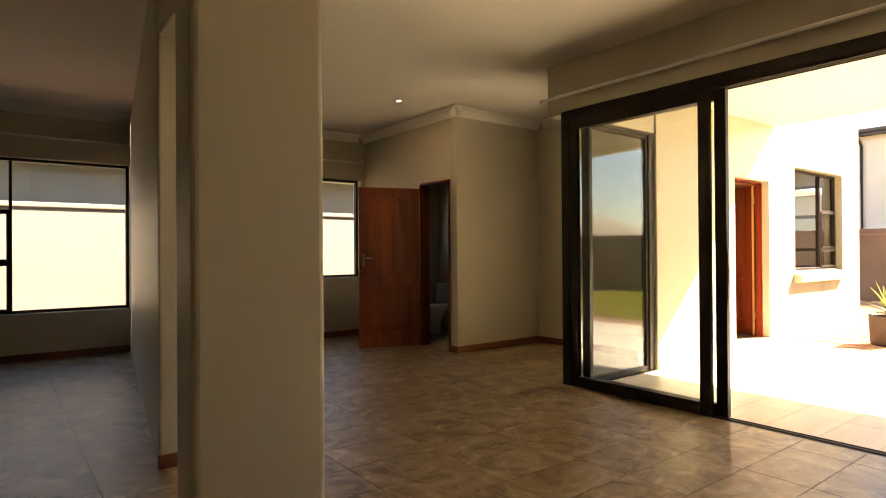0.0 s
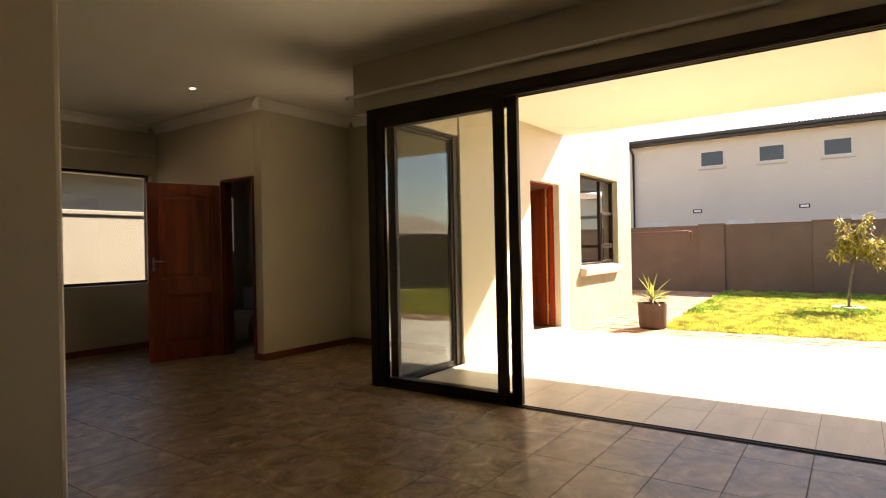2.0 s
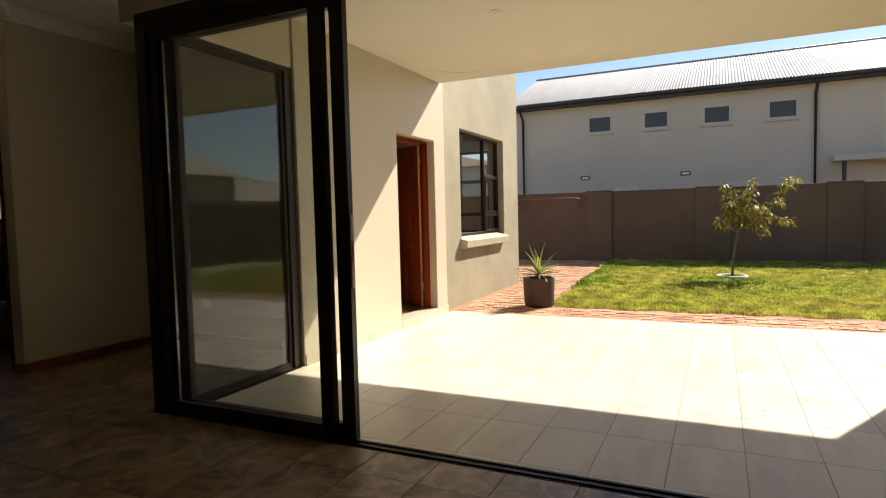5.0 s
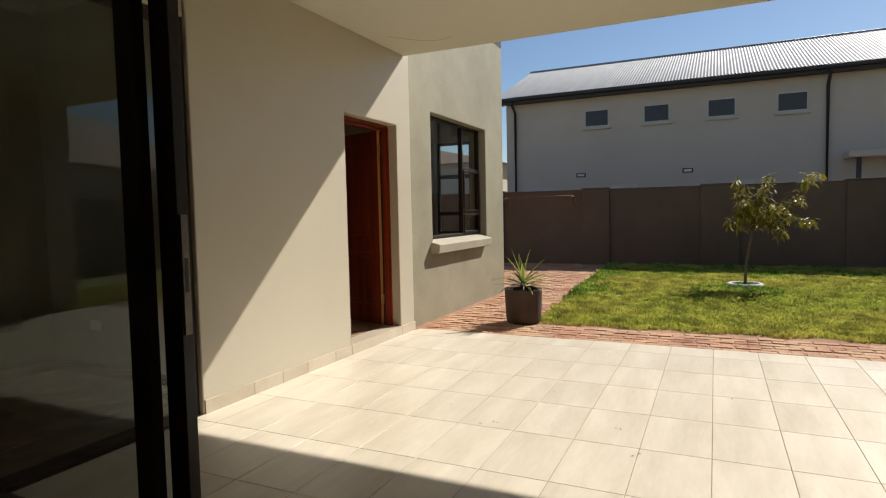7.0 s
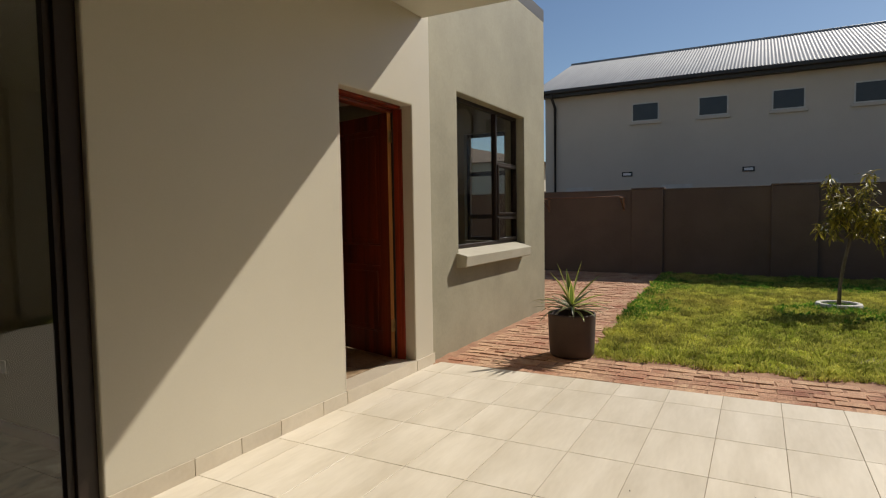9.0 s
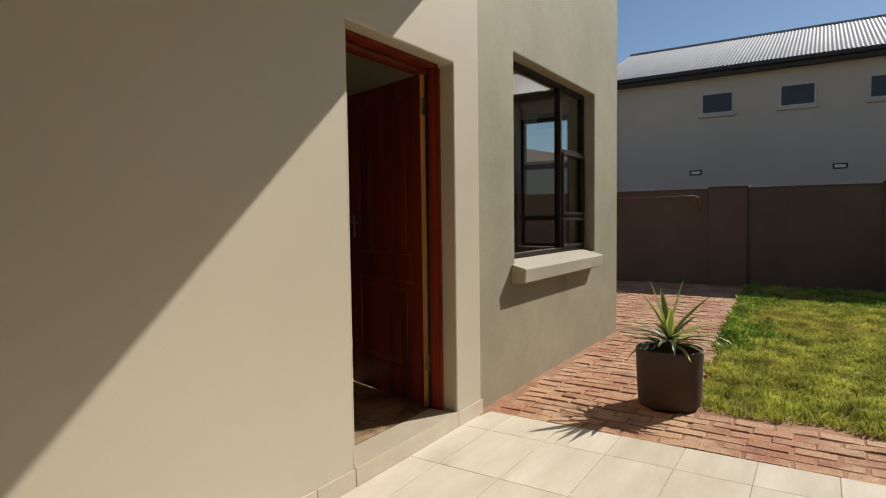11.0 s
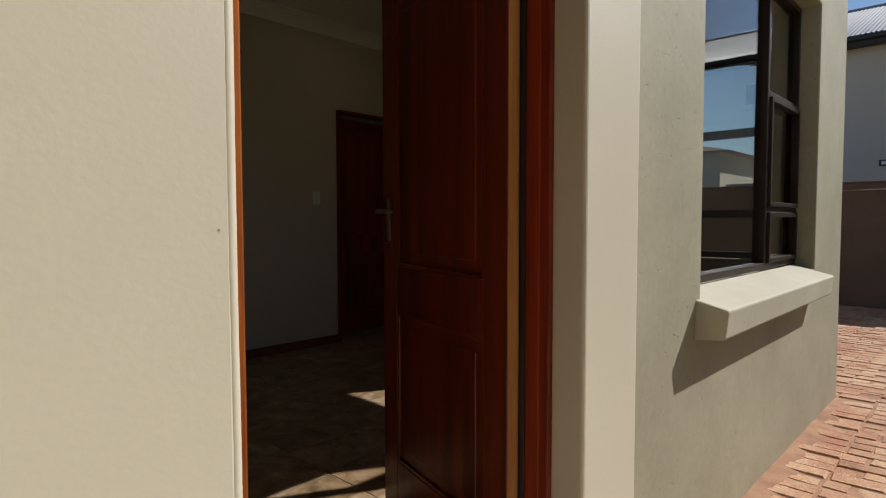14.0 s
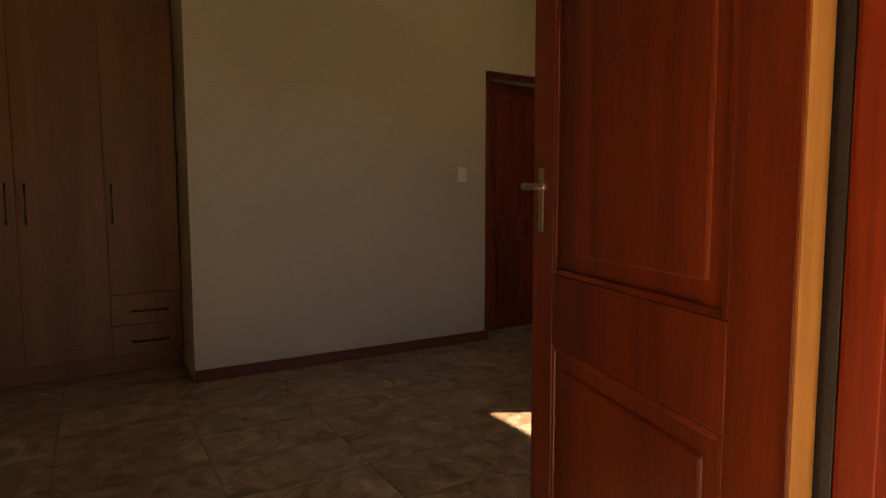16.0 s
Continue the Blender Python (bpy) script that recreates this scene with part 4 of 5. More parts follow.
def toilet(x, y):
    t = base("toilet", (x, y, LIVE), "white porcelain toilet in the dark washroom", "toilet")
    bm = add_lathe(bmesh.new(), [(0, 0), (0.12, 0), (0.11, 0.15), (0.14, 0.28), (0.19, 0.38), (0.19, 0.40), (0, 0.40)], (0, 0, 0), 28)
    bmesh.ops.scale(bm, vec=(1.25, 1, 1), verts=bm.verts[:])
    bmesh.ops.translate(bm, vec=(x, y, LIVE), verts=bm.verts[:])
    part("bowl", bm, PORCELAIN, t, smooth=True)
    bm = add_lathe(bmesh.new(), [(0, 0.402), (0.195, 0.402), (0.2, 0.415), (0.19, 0.43), (0, 0.435)], (0, 0, 0), 28)
    bmesh.ops.scale(bm, vec=(1.25, 1, 1), verts=bm.verts[:])
    bmesh.ops.translate(bm, vec=(x, y, LIVE), verts=bm.verts[:])
    part("seat", bm, PORCELAIN, t, smooth=True)
    box("cistern", x + 0.22, x + 0.40, y - 0.2, y + 0.2, 0.36, 0.78, PORCELAIN, t, 0.02)


toilet(4.72, 6.95)


# ---- garden wall and neighbours ----
GX = 16.3


def garden_wall(name, run, a, b, at, way, piers, label):
    w = base(name, ((a + b) / 2, at, 0) if run == "x" else (at, (a + b) / 2, 0), label, "garden wall", kind="structure")

    def put(what, u0, u1, v0, v1, z0, z1, bevel):
        v0, v1 = sorted((v0, v1))
        return box(what, *((u0, u1, v0, v1) if run == "x" else (v0, v1, u0, u1)), z0, z1, GWALL, w, bevel)
    put("panel", a, b, at, at - way * 0.2, -0.3, 1.72, 0.01)
    put("coping", a, b, at + way * 0.012, at - way * 0.21, 1.72, 1.745, 0.008)
    for u0, u1 in piers:
        put("pier", u0, u1, at + way * 0.06, at, -0.3, 1.74, 0.01)
        put("pier_cap", u0 - 0.015, u1 + 0.015, at + way * 0.075, at - way * 0.21, 1.745, 1.775, 0.008)
    return w


garden_wall("wall_garden", "y", -7.0, 12.0, GX, -1, [(2.63, 3.25), (-0.06, 0.70), (-2.6, -1.95), (-5.0, -4.4), (5.2, 5.8)], "brown painted garden wall with shallow piers")
garden_wall("wall_garden_side", "x", -6.0, 16.3, -7.0, 1, [(0.0, 0.6), (3.0, 3.6), (6.0, 6.6), (9.0, 9.6), (12.0, 12.6)], "brown painted garden side wall with piers")

rail = base("wash_line_rail", (GX - 0.4, 4.4, 1.57), "rust-brown folding wash line fixed to the garden wall", "wash line")
for y in (3.42, 5.05):
    bm = add_box(bmesh.new(), GX - 0.45, GX, y - 0.012, y + 0.012, 1.575, 1.60)
    add_tube(bm, [(GX - 0.40, y, 1.575), (GX - 0.02, y, 1.34)], 0.012, 8)
    add_box(bm, GX - 0.012, GX, y - 0.02, y + 0.02, 1.30, 1.60)
    part("bracket", bm, RUST, rail)
for k in range(4):
    x = GX - 0.44 + 0.11 * k
    tube("line", [(x, 3.42, 1.603), (x, 4.2, 1.592), (x, 5.05, 1.603)], 0.014 if k == 0 else 0.004, RUST, rail, 6)


def neighbour_house():
    X, Y0, Y1, EAVE = 21.6, -6.3, 7.04, 5.05
    h = base("neighbour_house", (X, -3, 0), "long pale grey house with a corrugated iron roof", "house")
    body = bmesh.new()
    add_box(body, X, X + 8.0, Y0, Y1 - 0.15, -0.3, EAVE - 0.02)
    w = part("wall", body, NWALL, h)
    bm = bmesh.new()
    tri = [bm.verts.new(p) for p in ((X, Y1 - 0.16, EAVE - 0.02), (X + 8, Y1 - 0.16, EAVE - 0.02), (X + 4, Y1 - 0.16, EAVE + 1.68))]
    bm.faces.new(tri)
    part("gable", bm, NWALL, h)
    # corrugated sheets: waves of 0.09 m run along the house, the sheets slope up to the ridge
    verts, faces = [], []
    n = int((Y1 + 0.15 - Y0) / 0.09 * 4)
    for k in range(n + 1):
        y = Y0 + k * 0.09 / 4
        lift = 0.009 * math.cos(k * math.pi / 2)
        verts += [(X - 0.35, y, EAVE + lift), (X + 4.0, y, EAVE + 1.76 + lift), (X + 8.35, y, EAVE + lift)]
    for k in range(n):
        a, b = 3 * k, 3 * k + 3
        faces += [(a, a + 1, b + 1, b), (a + 1, a + 2, b + 2, b + 1)]
    roof = joined("roof", verts, faces, ROOFIRON, True)
    roof.parent = h
    roof.matrix_parent_inverse = PLACES[h].inverted()
    PLACES[roof] = Matrix.Identity(4)
    tube("ridge_cap", [(X + 4.0, Y0, EAVE + 1.77), (X + 4.0, Y1 + 0.15, EAVE + 1.77)], 0.045, ROOFIRON, h)
    box("gutter", X - 0.46, X - 0.33, Y0, Y1 + 0.17, EAVE - 0.13, EAVE - 0.03, TRIM_AND_SHADE, h, 0.02, "dark painted gutter")
    box("fascia", X - 0.33, X - 0.30, Y0, Y1 + 0.15, EAVE - 0.22, EAVE - 0.03, TRIM_AND_SHADE, h, 0.004)
    box("soffit", X - 0.30, X, Y0, Y1, EAVE - 0.2, EAVE - 0.18, TRIM_AND_SHADE, h, 0.0)
    for y in (6.56, -2.37):
        tube("downpipe", [(X - 0.40, y, EAVE - 0.12), (X - 0.40, y, EAVE - 0.25), (X - 0.06, y, EAVE - 0.5), (X - 0.06, y, 0)], 0.045, TRIM_AND_SHADE, h, 10, "dark painted downpipe")
    for k in range(6):
        y1 = 4.25 - 1.80 * k
        y0 = y1 - 0.77
        if k == 4:
            continue
        win = box("window", X - 0.02, X + 0.02, y0, y1, 3.91, 4.455, RING, h, 0.004, "small white-framed high window")
        box("pane", X - 0.026, X - 0.021, y0 + 0.04, y1 - 0.04, 3.95, 4.415, DARKGLASS, win, 0.0)
        box("sill", X - 0.07, X, y0 - 0.06, y1 + 0.06, 3.825, 3.905, NWALL, win, 0.008)
    for k in range(2):
        y = 4.37 - 3.2 * k
        v = box("vent", X - 0.03, X, y - 0.15, y + 0.15, 2.33, 2.46, TRIM_AND_SHADE, h, 0.006, "small dark wall vent")
        box("grille", X - 0.034, X - 0.031, y - 0.11, y + 0.11, 2.36, 2.43, WHITE, v, 0.0)
    for y in (3.0, -0.45, 5.8):
        win = box("window", X - 0.02, X + 0.02, y - 0.42, y + 0.42, 0.9, 2.05, RING, h, 0.004, "low white-framed window behind the wall")
        box("pane", X - 0.026, X - 0.021, y - 0.36, y + 0.36, 0.96, 1.82, DARKGLASS, win, 0.0)
    hood = box("door_hood", X - 0.75, X, -4.9, -2.75, 2.50, 2.68, NWALL, h, 0.02, "pale concrete hood on posts")
    for y in (-3.0, -4.6):
        box("post", X - 0.68, X - 0.58, y - 0.05, y + 0.05, 0, 2.50, TRIM_AND_SHADE, hood, 0.004)


neighbour_house()


def plain_house(name, x0, x1, y0, y1, eave, rise, label, chimney=False):
    """A far house with a pitched roof and windows, ridge along x."""
    h = base(name, ((x0 + x1) / 2, (y0 + y1) / 2, 0), label, "house")
    box("wall", x0, x1, y0, y1, -0.3, eave, PALEWALL, h, 0.0)
    ym = (y0 + y1) / 2
    bm = bmesh.new()
    e = 0.4
    a = [bm.verts.new(p) for p in ((x0 - e, y0 - e, eave), (x1 + e, y0 - e, eave), (x1 + e, y1 + e, eave), (x0 - e, y1 + e, eave), (x0 + 2, ym, eave + rise), (x1 - 2, ym, eave + rise))]
    for f in ((0, 1, 5, 4), (1, 2, 5), (2, 3, 4, 5), (3, 0, 4), (3, 2, 1, 0)):
        bm.faces.new([a[i] for i in f])
    r = part("roof", bm, ROOFTILE, h)
    for k in range(3):
        x = x0 + (x1 - x0) * (k + 0.5) / 3
        for y, s in ((y0, -1), (y1, 1)):
            lo, hi = sorted((y, y + s * 0.03))
            w = box("window", x - 0.6, x + 0.6, lo, hi, 1.0, 2.1, WHITE, h, 0.004)
            lo, hi = sorted((y + s * 0.03, y + s * 0.035))
            box("pane", x - 0.53, x + 0.53, lo, hi, 1.07, 2.03, DARKGLASS, w, 0.0)
    if chimney:
        c = box("chimney", x0 + 3.2, x0 + 4.0, ym - 0.9, ym - 0.1, eave, eave + rise + 0.9, PALEWALL, r, 0.02)
        tube("cowl", [(x0 + 3.6, ym - 0.5, eave + rise + 0.9), (x0 + 3.6, ym - 0.5, eave + rise + 1.35)], 0.12, TRIM_AND_SHADE, h, 10)
    return h


plain_house("garden_side_house", 38.0, 62.0, -44.0, -34.0, 3.0, 2.6, "pale house with a tiled roof beyond the side wall", True)
plain_house("far_house", 27.0, 37.0, 9.5, 20.0, 3.5, 1.3, "cream house with a brown tiled roof beyond the garden")
plain_house("garden_side_house", 3.0, 19.5, -20.0, -11.5, 3.0, 2.3, "pale house with a chimney beyond the side wall", True)

# beyond the far windows: a pale boundary wall and a tiled house
bw = base("wall_boundary", (0, 11.4, 0), "cream painted boundary wall outside the windows", "boundary wall", kind="structure")
box("panel", -8, 7.2, 11.4, 11.6, -0.3, 2.03, BEIGEWALL, bw, 0.01)
box("coping", -8, 7.2, 11.36, 11.64, 2.03, 2.115, BEIGEWALL, bw, 0.015)
nh = base("back_house", (0, 15, 0), "cream house with clay roof tiles behind the boundary wall", "house")
box("wall", -9, 8, 13.2, 19, -0.3, 3.2, BEIGEWALL, nh, 0.0)
bm = bmesh.new()
for k in range(int(18 / 0.3)):
    x = -9.4 + 0.3 * k
    for c in range(9):
        y0, z0 = 12.5 + 0.33 * c, 3.02 + 0.16 * c
        p = [bm.verts.new((x + dx, y0 + dy, z0 + dz + (0.035 if 0.05 < dx < 0.25 else 0))) for dy, dz in ((0, 0.05), (0.36, 0.19)) for dx in (0, 0.08, 0.2, 0.28)]
        for i in range(3):
            bm.faces.new((p[i], p[i + 1], p[i + 5], p[i + 4]))
part("roof", bm, ROOFTILE, nh)
box("eaves_board", -9.4, 8.6, 12.72, 15.9, 3.0, 3.03, SOFFIT, nh, 0.0)
box("window", 1.7, 2.6, 13.17, 13.2, 2.2, 2.75, ROOFTILE, nh, 0.004, "brown closed shutter")
fixture(box("backfill", -9, 8, 8.53, 11.4, -0.065, -0.05, SAND, bevel=0), "bare ground strip behind the house", "ground")


# ---- plants ----
def ribbon(bm, points, widths, up=Vector((0, 0, 1)), fold=0.25):
    """A long folded leaf through the points."""
    prev = None
    for i, p in enumerate(points):
        p = Vector(p)
        d = (Vector(points[min(i + 1, len(points) - 1)]) - Vector(points[max(i - 1, 0)])).normalized()
        side = d.cross(up)
        side = side.normalized() if side.length > 1e-4 else Vector((1, 0, 0))
        n = side.cross(d).normalized()
        w = widths[i]
        row = (bm.verts.new(p - side * w + n * w * fold), bm.verts.new(p), bm.verts.new(p + side * w + n * w * fold))
        if prev:
            bm.faces.new((prev[0], prev[1], row[1], row[0]))
            bm.faces.new((prev[1], prev[2], row[2], row[1]))
        prev = row


def blade(bm, points, widths, fold=0.35):
    """A stiff leaf of four strips, folded along the middle, with a map across it."""
    uv = bm.loops.layers.uv.new("across")
    prev = None
    for i, p in enumerate(points):
        d = (points[min(i + 1, len(points) - 1)] - points[max(i - 1, 0)]).normalized()
        side = d.cross(Vector((0, 0, 1)))
        side = side.normalized() if side.length > 1e-3 else Vector((1, 0, 0))
        up = side.cross(d).normalized()
        row = [bm.verts.new(p + side * widths[i] * u + up * widths[i] * fold * abs(u)) for u in (-1, -0.5, 0, 0.5, 1)]
        if prev:
            for k in range(4):
                f = bm.faces.new((prev[k], prev[k + 1], row[k + 1], row[k]))
                for loop, u in zip(f.loops, (k, k + 1, k + 1, k)):
                    loop[uv].uv = (u / 4, i / len(points))
        prev = row


def potted_yucca(x, y):
    t = base("potted_yucca", (x, y, 0), "spiky cream-edged yucca in a dark brown pot on brick paving", "potted plant")
    part("pot", add_lathe(bmesh.new(), [(0, 0.0), (0.165, 0.0), (0.182, 0.006), (0.193, 0.024), (0.199, 0.07), (0.206, 0.22), (0.210, 0.35), (0.2115, 0.378), (0.208, 0.386), (0.198, 0.386), (0.194, 0.375), (0.19, 0.30), (0, 0.30)],
                          (x, y, 0), 48), POT, t, smooth=True)
    part("soil", add_lathe(bmesh.new(), [(0.191, 0.303), (0.12, 0.312), (0, 0.318)], (x, y, 0), 24), POTSOIL, t, smooth=True)
    part("stem", add_tube(bmesh.new(), [(x, y, 0.30), (x + 0.004, y + 0.004, 0.38), (x, y, 0.46)], [0.034, 0.027, 0.02], 10), BARK, t, smooth=True)
    rng = random.Random(9)
    upright = [(2.3, 60, 0.38, 0.030), (1.9, 72, 0.42, 0.028), (4.9, 80, 0.42, 0.036), (5.2, 50, 0.40, 0.032), (4.6, 26, 0.34, 0.038), (0.6, 66, 0.36, 0.028), (3.4, 50, 0.34, 0.026)]
    low = [(k * 2.4 + rng.uniform(-0.3, 0.3), rng.uniform(8, 38) * (1 if k % 3 else 0.6), rng.uniform(0.27, 0.43), rng.uniform(0.013, 0.021)) for k in range(34)]
    for k, (ang, el, length, half) in enumerate(upright + low):
        stiff = k < len(upright)
        droop = rng.uniform(0.0, 0.2) if stiff else rng.uniform(0.15, 0.75)
        p = Vector((x, y, 0.45 if stiff else rng.uniform(0.40, 0.45)))
        pts, wid = [], []
        for i in range(9):
            u = i / 8
            pts.append(p.copy())
            wid.append(half * (0.55 + 1.2 * u) if u < 0.38 else half * max(0.03, 1.0 - ((u - 0.38) / 0.62) ** 1.6))
            e = radians(el) - droop * u ** 1.7 * 1.7
            p = p + Vector((math.cos(ang) * math.cos(e), math.sin(ang) * math.cos(e), math.sin(e))) * (length / 8)
        bm = bmesh.new()
        blade(bm, pts, wid)
        part("leaf", bm, YUCCA if stiff or k % 5 == 0 else YUCCA_OLD, t, smooth=True)


potted_yucca(8.73, 2.385)


def young_tree(x, y):
    t = base("young_tree", (x, y, 0), "slender young tree with drooping yellow-green leaves", "tree")
    rng = random.Random(11)
    bm = bmesh.new()
    top = Vector((x, y - 0.11, 0.93))
    add_tube(bm, [(x, y, -0.05), (x, y - 0.01, 0.3), (x, y - 0.05, 0.6), top], [0.026, 0.022, 0.020, 0.019], 10)
    tips = []
    for dx, dy, z in ((0.05, 0.22, 1.0), (-0.2, 0.12, 1.15), (0.1, 0.15, 1.66), (-0.1, -0.02, 1.45), (0.2, -0.32, 1.72), (-0.25, -0.22, 1.5), (0.15, -0.12, 1.3), (0.3, -0.4, 1.25), (-0.3, -0.35, 1.2),
                      (0.0, -0.93, 1.72), (0.1, -0.74, 1.40), (-0.1, -0.85, 1.02), (0.05, -0.52, 0.86), (0.2, -0.55, 1.12), (-0.15, -0.28, 1.05), (0.3, 0.05, 1.3), (-0.3, 0.02, 1.3)):
        e = Vector((x + dx, y + dy, z))
        far = (e - top).length
        m = top.lerp(e, 0.5) + Vector((0, 0, 0.04 + 0.10 * (far if z < 1.3 else 0.0)))
        add_tube(bm, [top - Vector((0, 0, 0.05)), m, e], [0.011, 0.007, 0.003], 6)
        tips += [m.lerp(e, 0.3), m.lerp(e, 0.65), e, e] if far > 0.6 else [m, m.lerp(e, 0.4), m.lerp(e, 0.75), e, e]
        for k in range(3):
            q = m.lerp(e, rng.uniform(0.2, 0.9)) + Vector((rng.gauss(0, 0.07), rng.gauss(0, 0.07), rng.gauss(-0.01, 0.06)))
            add_tube(bm, [m.lerp(e, 0.2), q], [0.004, 0.002], 5)
            tips.append(q)
    part("trunk", bm, BARK, t, smooth=True)
    bm = bmesh.new()
    for p in tips:
        for k in range(rng.randint(7, 12)):
            ang, el = rng.uniform(0, math.tau), rng.uniform(-1.1, 0.4)
            length, w = rng.uniform(0.09, 0.14), rng.uniform(0.012, 0.018)
            q = p + Vector((rng.gauss(0, 0.035), rng.gauss(0, 0.035), rng.gauss(0, 0.03)))
            d = Vector((math.cos(ang) * math.cos(el), math.sin(ang) * math.cos(el), math.sin(el)))
            pts = [q + d * length * s + Vector((0, 0, -0.25 * length * s * s)) for s in (0, 0.33, 0.7, 1.0)]
            ribbon(bm, pts, [w * 0.2, w, w * 0.75, w * 0.05], fold=0.4)
    part("crown", bm, LEAF, t)
    r = base("tree_ring", (x, y, 0), "pale concrete ring edging round the young tree", "edging")
    part("kerb", add_lathe(bmesh.new(), [(0.20, -0.03), (0.20, 0.05), (0.21, 0.062), (0.25, 0.062), (0.262, 0.05), (0.265, -0.03)], (x, y, 0), 36), RING, r, smooth=True)


young_tree(12.66, -0.02)


def grass(name, count, x0, x1, y0, y1, tall, wide, seed, surface, label, edge=None):
    """Loose blades, one folded sliver each."""
    rng = np.random.default_rng(seed)
    px, py = rng.uniform(x0, x1, count), rng.uniform(y0, y1, count)
    if edge is not None:
        keep = edge(px, py)
        px, py = px[keep], py[keep]
    n = len(px)
    ang, lean = rng.uniform(0, math.tau, n), rng.uniform(0.1, 1.0, n)
    h, w = tall * rng.uniform(0.5, 1.2, n), wide * rng.uniform(0.6, 1.3, n)
    tufts = np.sin(px * 13.0 + 2.0 * np.sin(py * 5.0)) * np.sin(py * 15.0 + 2.0 * np.sin(px * 6.0)) + 0.6 * np.sin(px * 31.0 + py * 17.0) * np.sin(py * 29.0 - px * 11.0)
    h *= np.clip(0.95 + 0.6 * tufts, 0.35, 1.9)
    turn = rng.uniform(0, math.tau, n)
    v = np.empty((n, 4, 3))
    cx, cy = np.cos(turn) * w, np.sin(turn) * w
    mx, my = np.cos(ang) * lean * h * 0.35, np.sin(ang) * lean * h * 0.35
    v[:, 0] = np.stack([px - cx, py - cy, np.full(n, -0.015)], 1)
    v[:, 1] = np.stack([px + cx, py + cy, np.full(n, -0.015)], 1)
    v[:, 2] = np.stack([px + mx + cx * 0.7, py + my + cy * 0.7, h * 0.6], 1)
    v[:, 3] = np.stack([px + mx * 2.6, py + my * 2.6, h * (1 - 0.25 * lean)], 1)
    idx = np.arange(n) * 4
    faces = np.stack([idx, idx + 1, idx + 2, idx + 3], 1)
    ob = joined(name, v.reshape(-1, 3).tolist(), faces.tolist(), surface)
    return tagged(ob, label, "grass", kind="stuff")


def lawn_edge(px, py):
    return (py < 2.28 + 0.3 * (px - 8.9) / 6.8 + 0.06 * np.sin(px * 7.1)) & (px > 8.70 + 0.03 * (2.2 - py) + 0.05 * np.sin(py * 9.0))


grass("lawn_grass", 260000, 8.7, 16.2, -4.0, 2.7, 0.04, 0.0042, 3, GRASS, "short sunlit lawn grass", lawn_edge)
grass("lawn_grass_far", 25000, 3.6, 9.0, -6.9, -1.8, 0.06, 0.012, 4, GRASS, "short lawn grass beside the patio")


def weed_and_shade_edge(px, py):
    r = np.sin(px * 3.1) * np.cos(py * 4.3 + px) + 0.5 * np.sin(px * 9.0 + py * 6.0)
    band = 2.28 + 0.3 * (px - 8.9) / 6.8
    far = 0.45 + 0.22 * np.sin(px * 2.3) + 0.12 * np.sin(px * 7.7 + 1.0) + 0.05 * np.sin(px * 23.0)
    loose = np.random.default_rng(8).random(len(px))
    # the oval beside the tree is dark growth standing in for the crown's shadow
    return (py < band + 0.03) & (((band - py < far * (0.55 + 0.6 * loose)) & (r > -1.1 + 0.8 * loose) & (px > 10.4 + 0.8 * loose)) | ((px > 14.2) & (r > 0.1)) | ((np.hypot((px - 12.1) / 1.3, py - 0.1) < 0.6) & (r > -0.2)))


grass("broadleaf_weeds", 90000, 9.5, 16.2, -4.0, 2.7, 0.05, 0.008, 7, WEED, "darker broad-leaved weeds in the lawn, with a patch for the tree's shadow", weed_and_shade_edge)

def dry_bits(name, spots, seed, label):
    """Scraps of dry leaf lying on the patio."""
    rng = random.Random(seed)
    bm = bmesh.new()
    for cx, cy, spread, many in spots:
        for k in range(many):
            x, y = cx + rng.gauss(0, spread), cy + rng.gauss(0, spread)
            a, w = rng.uniform(0, math.tau), rng.uniform(0.004, 0.009)
            pts = [Vector((x + math.cos(a) * w * u, y + math.sin(a) * w * u, 0.002 + 0.004 * u * u)) for u in (-1, 0, 1)]
            ribbon(bm, pts, [w * 0.2, w * 0.5, w * 0.1])
    return tagged(part(name, bm, POTSOIL), label, "dry leaves", kind="stuff")


dry_bits("leaf_scraps", [(5.75, 0.9, 0.02, 2), (6.3, 1.2, 0.3, 2), (6.6, 0.35, 0.03, 1), (5.6, 1.6, 0.05, 2), (5.2, -0.1, 0.04, 4), (6.1, 2.0, 0.3, 2), (5.4, 0.8, 0.02, 3)], 3, "dry leaf scraps on the patio tiles")
# hand-trowelled plaster run up against the timber jamb
trowel = random.Random(41)
bm = bmesh.new()
below = None
for k in range(104):
    z = 0.10 + k * 2.06 / 103
    cx = 6.7232 - 0.0022 * z + 0.0005 * math.sin(z * 9.1) + trowel.uniform(-0.0002, 0.0002)
    r = 0.0118 + 0.0003 * math.sin(z * 5.3) + trowel.uniform(-0.00012, 0.00012)
    ring = [bm.verts.new((cx + r * math.cos(q * math.tau / 24), FACE + 0.0112 + r * math.sin(q * math.tau / 24), z)) for q in range(24)]
    if below:
        for q in range(24):
            bm.faces.new((below[q], below[(q + 1) % 24], ring[(q + 1) % 24], ring[q]))
    else:
        bm.faces.new(ring[::-1])
    below = ring
bm.faces.new(below)
part("plaster_edge", bm, PAINT, bpy.data.objects["wall_patio"], "uneven rounded plaster edge", smooth=True)

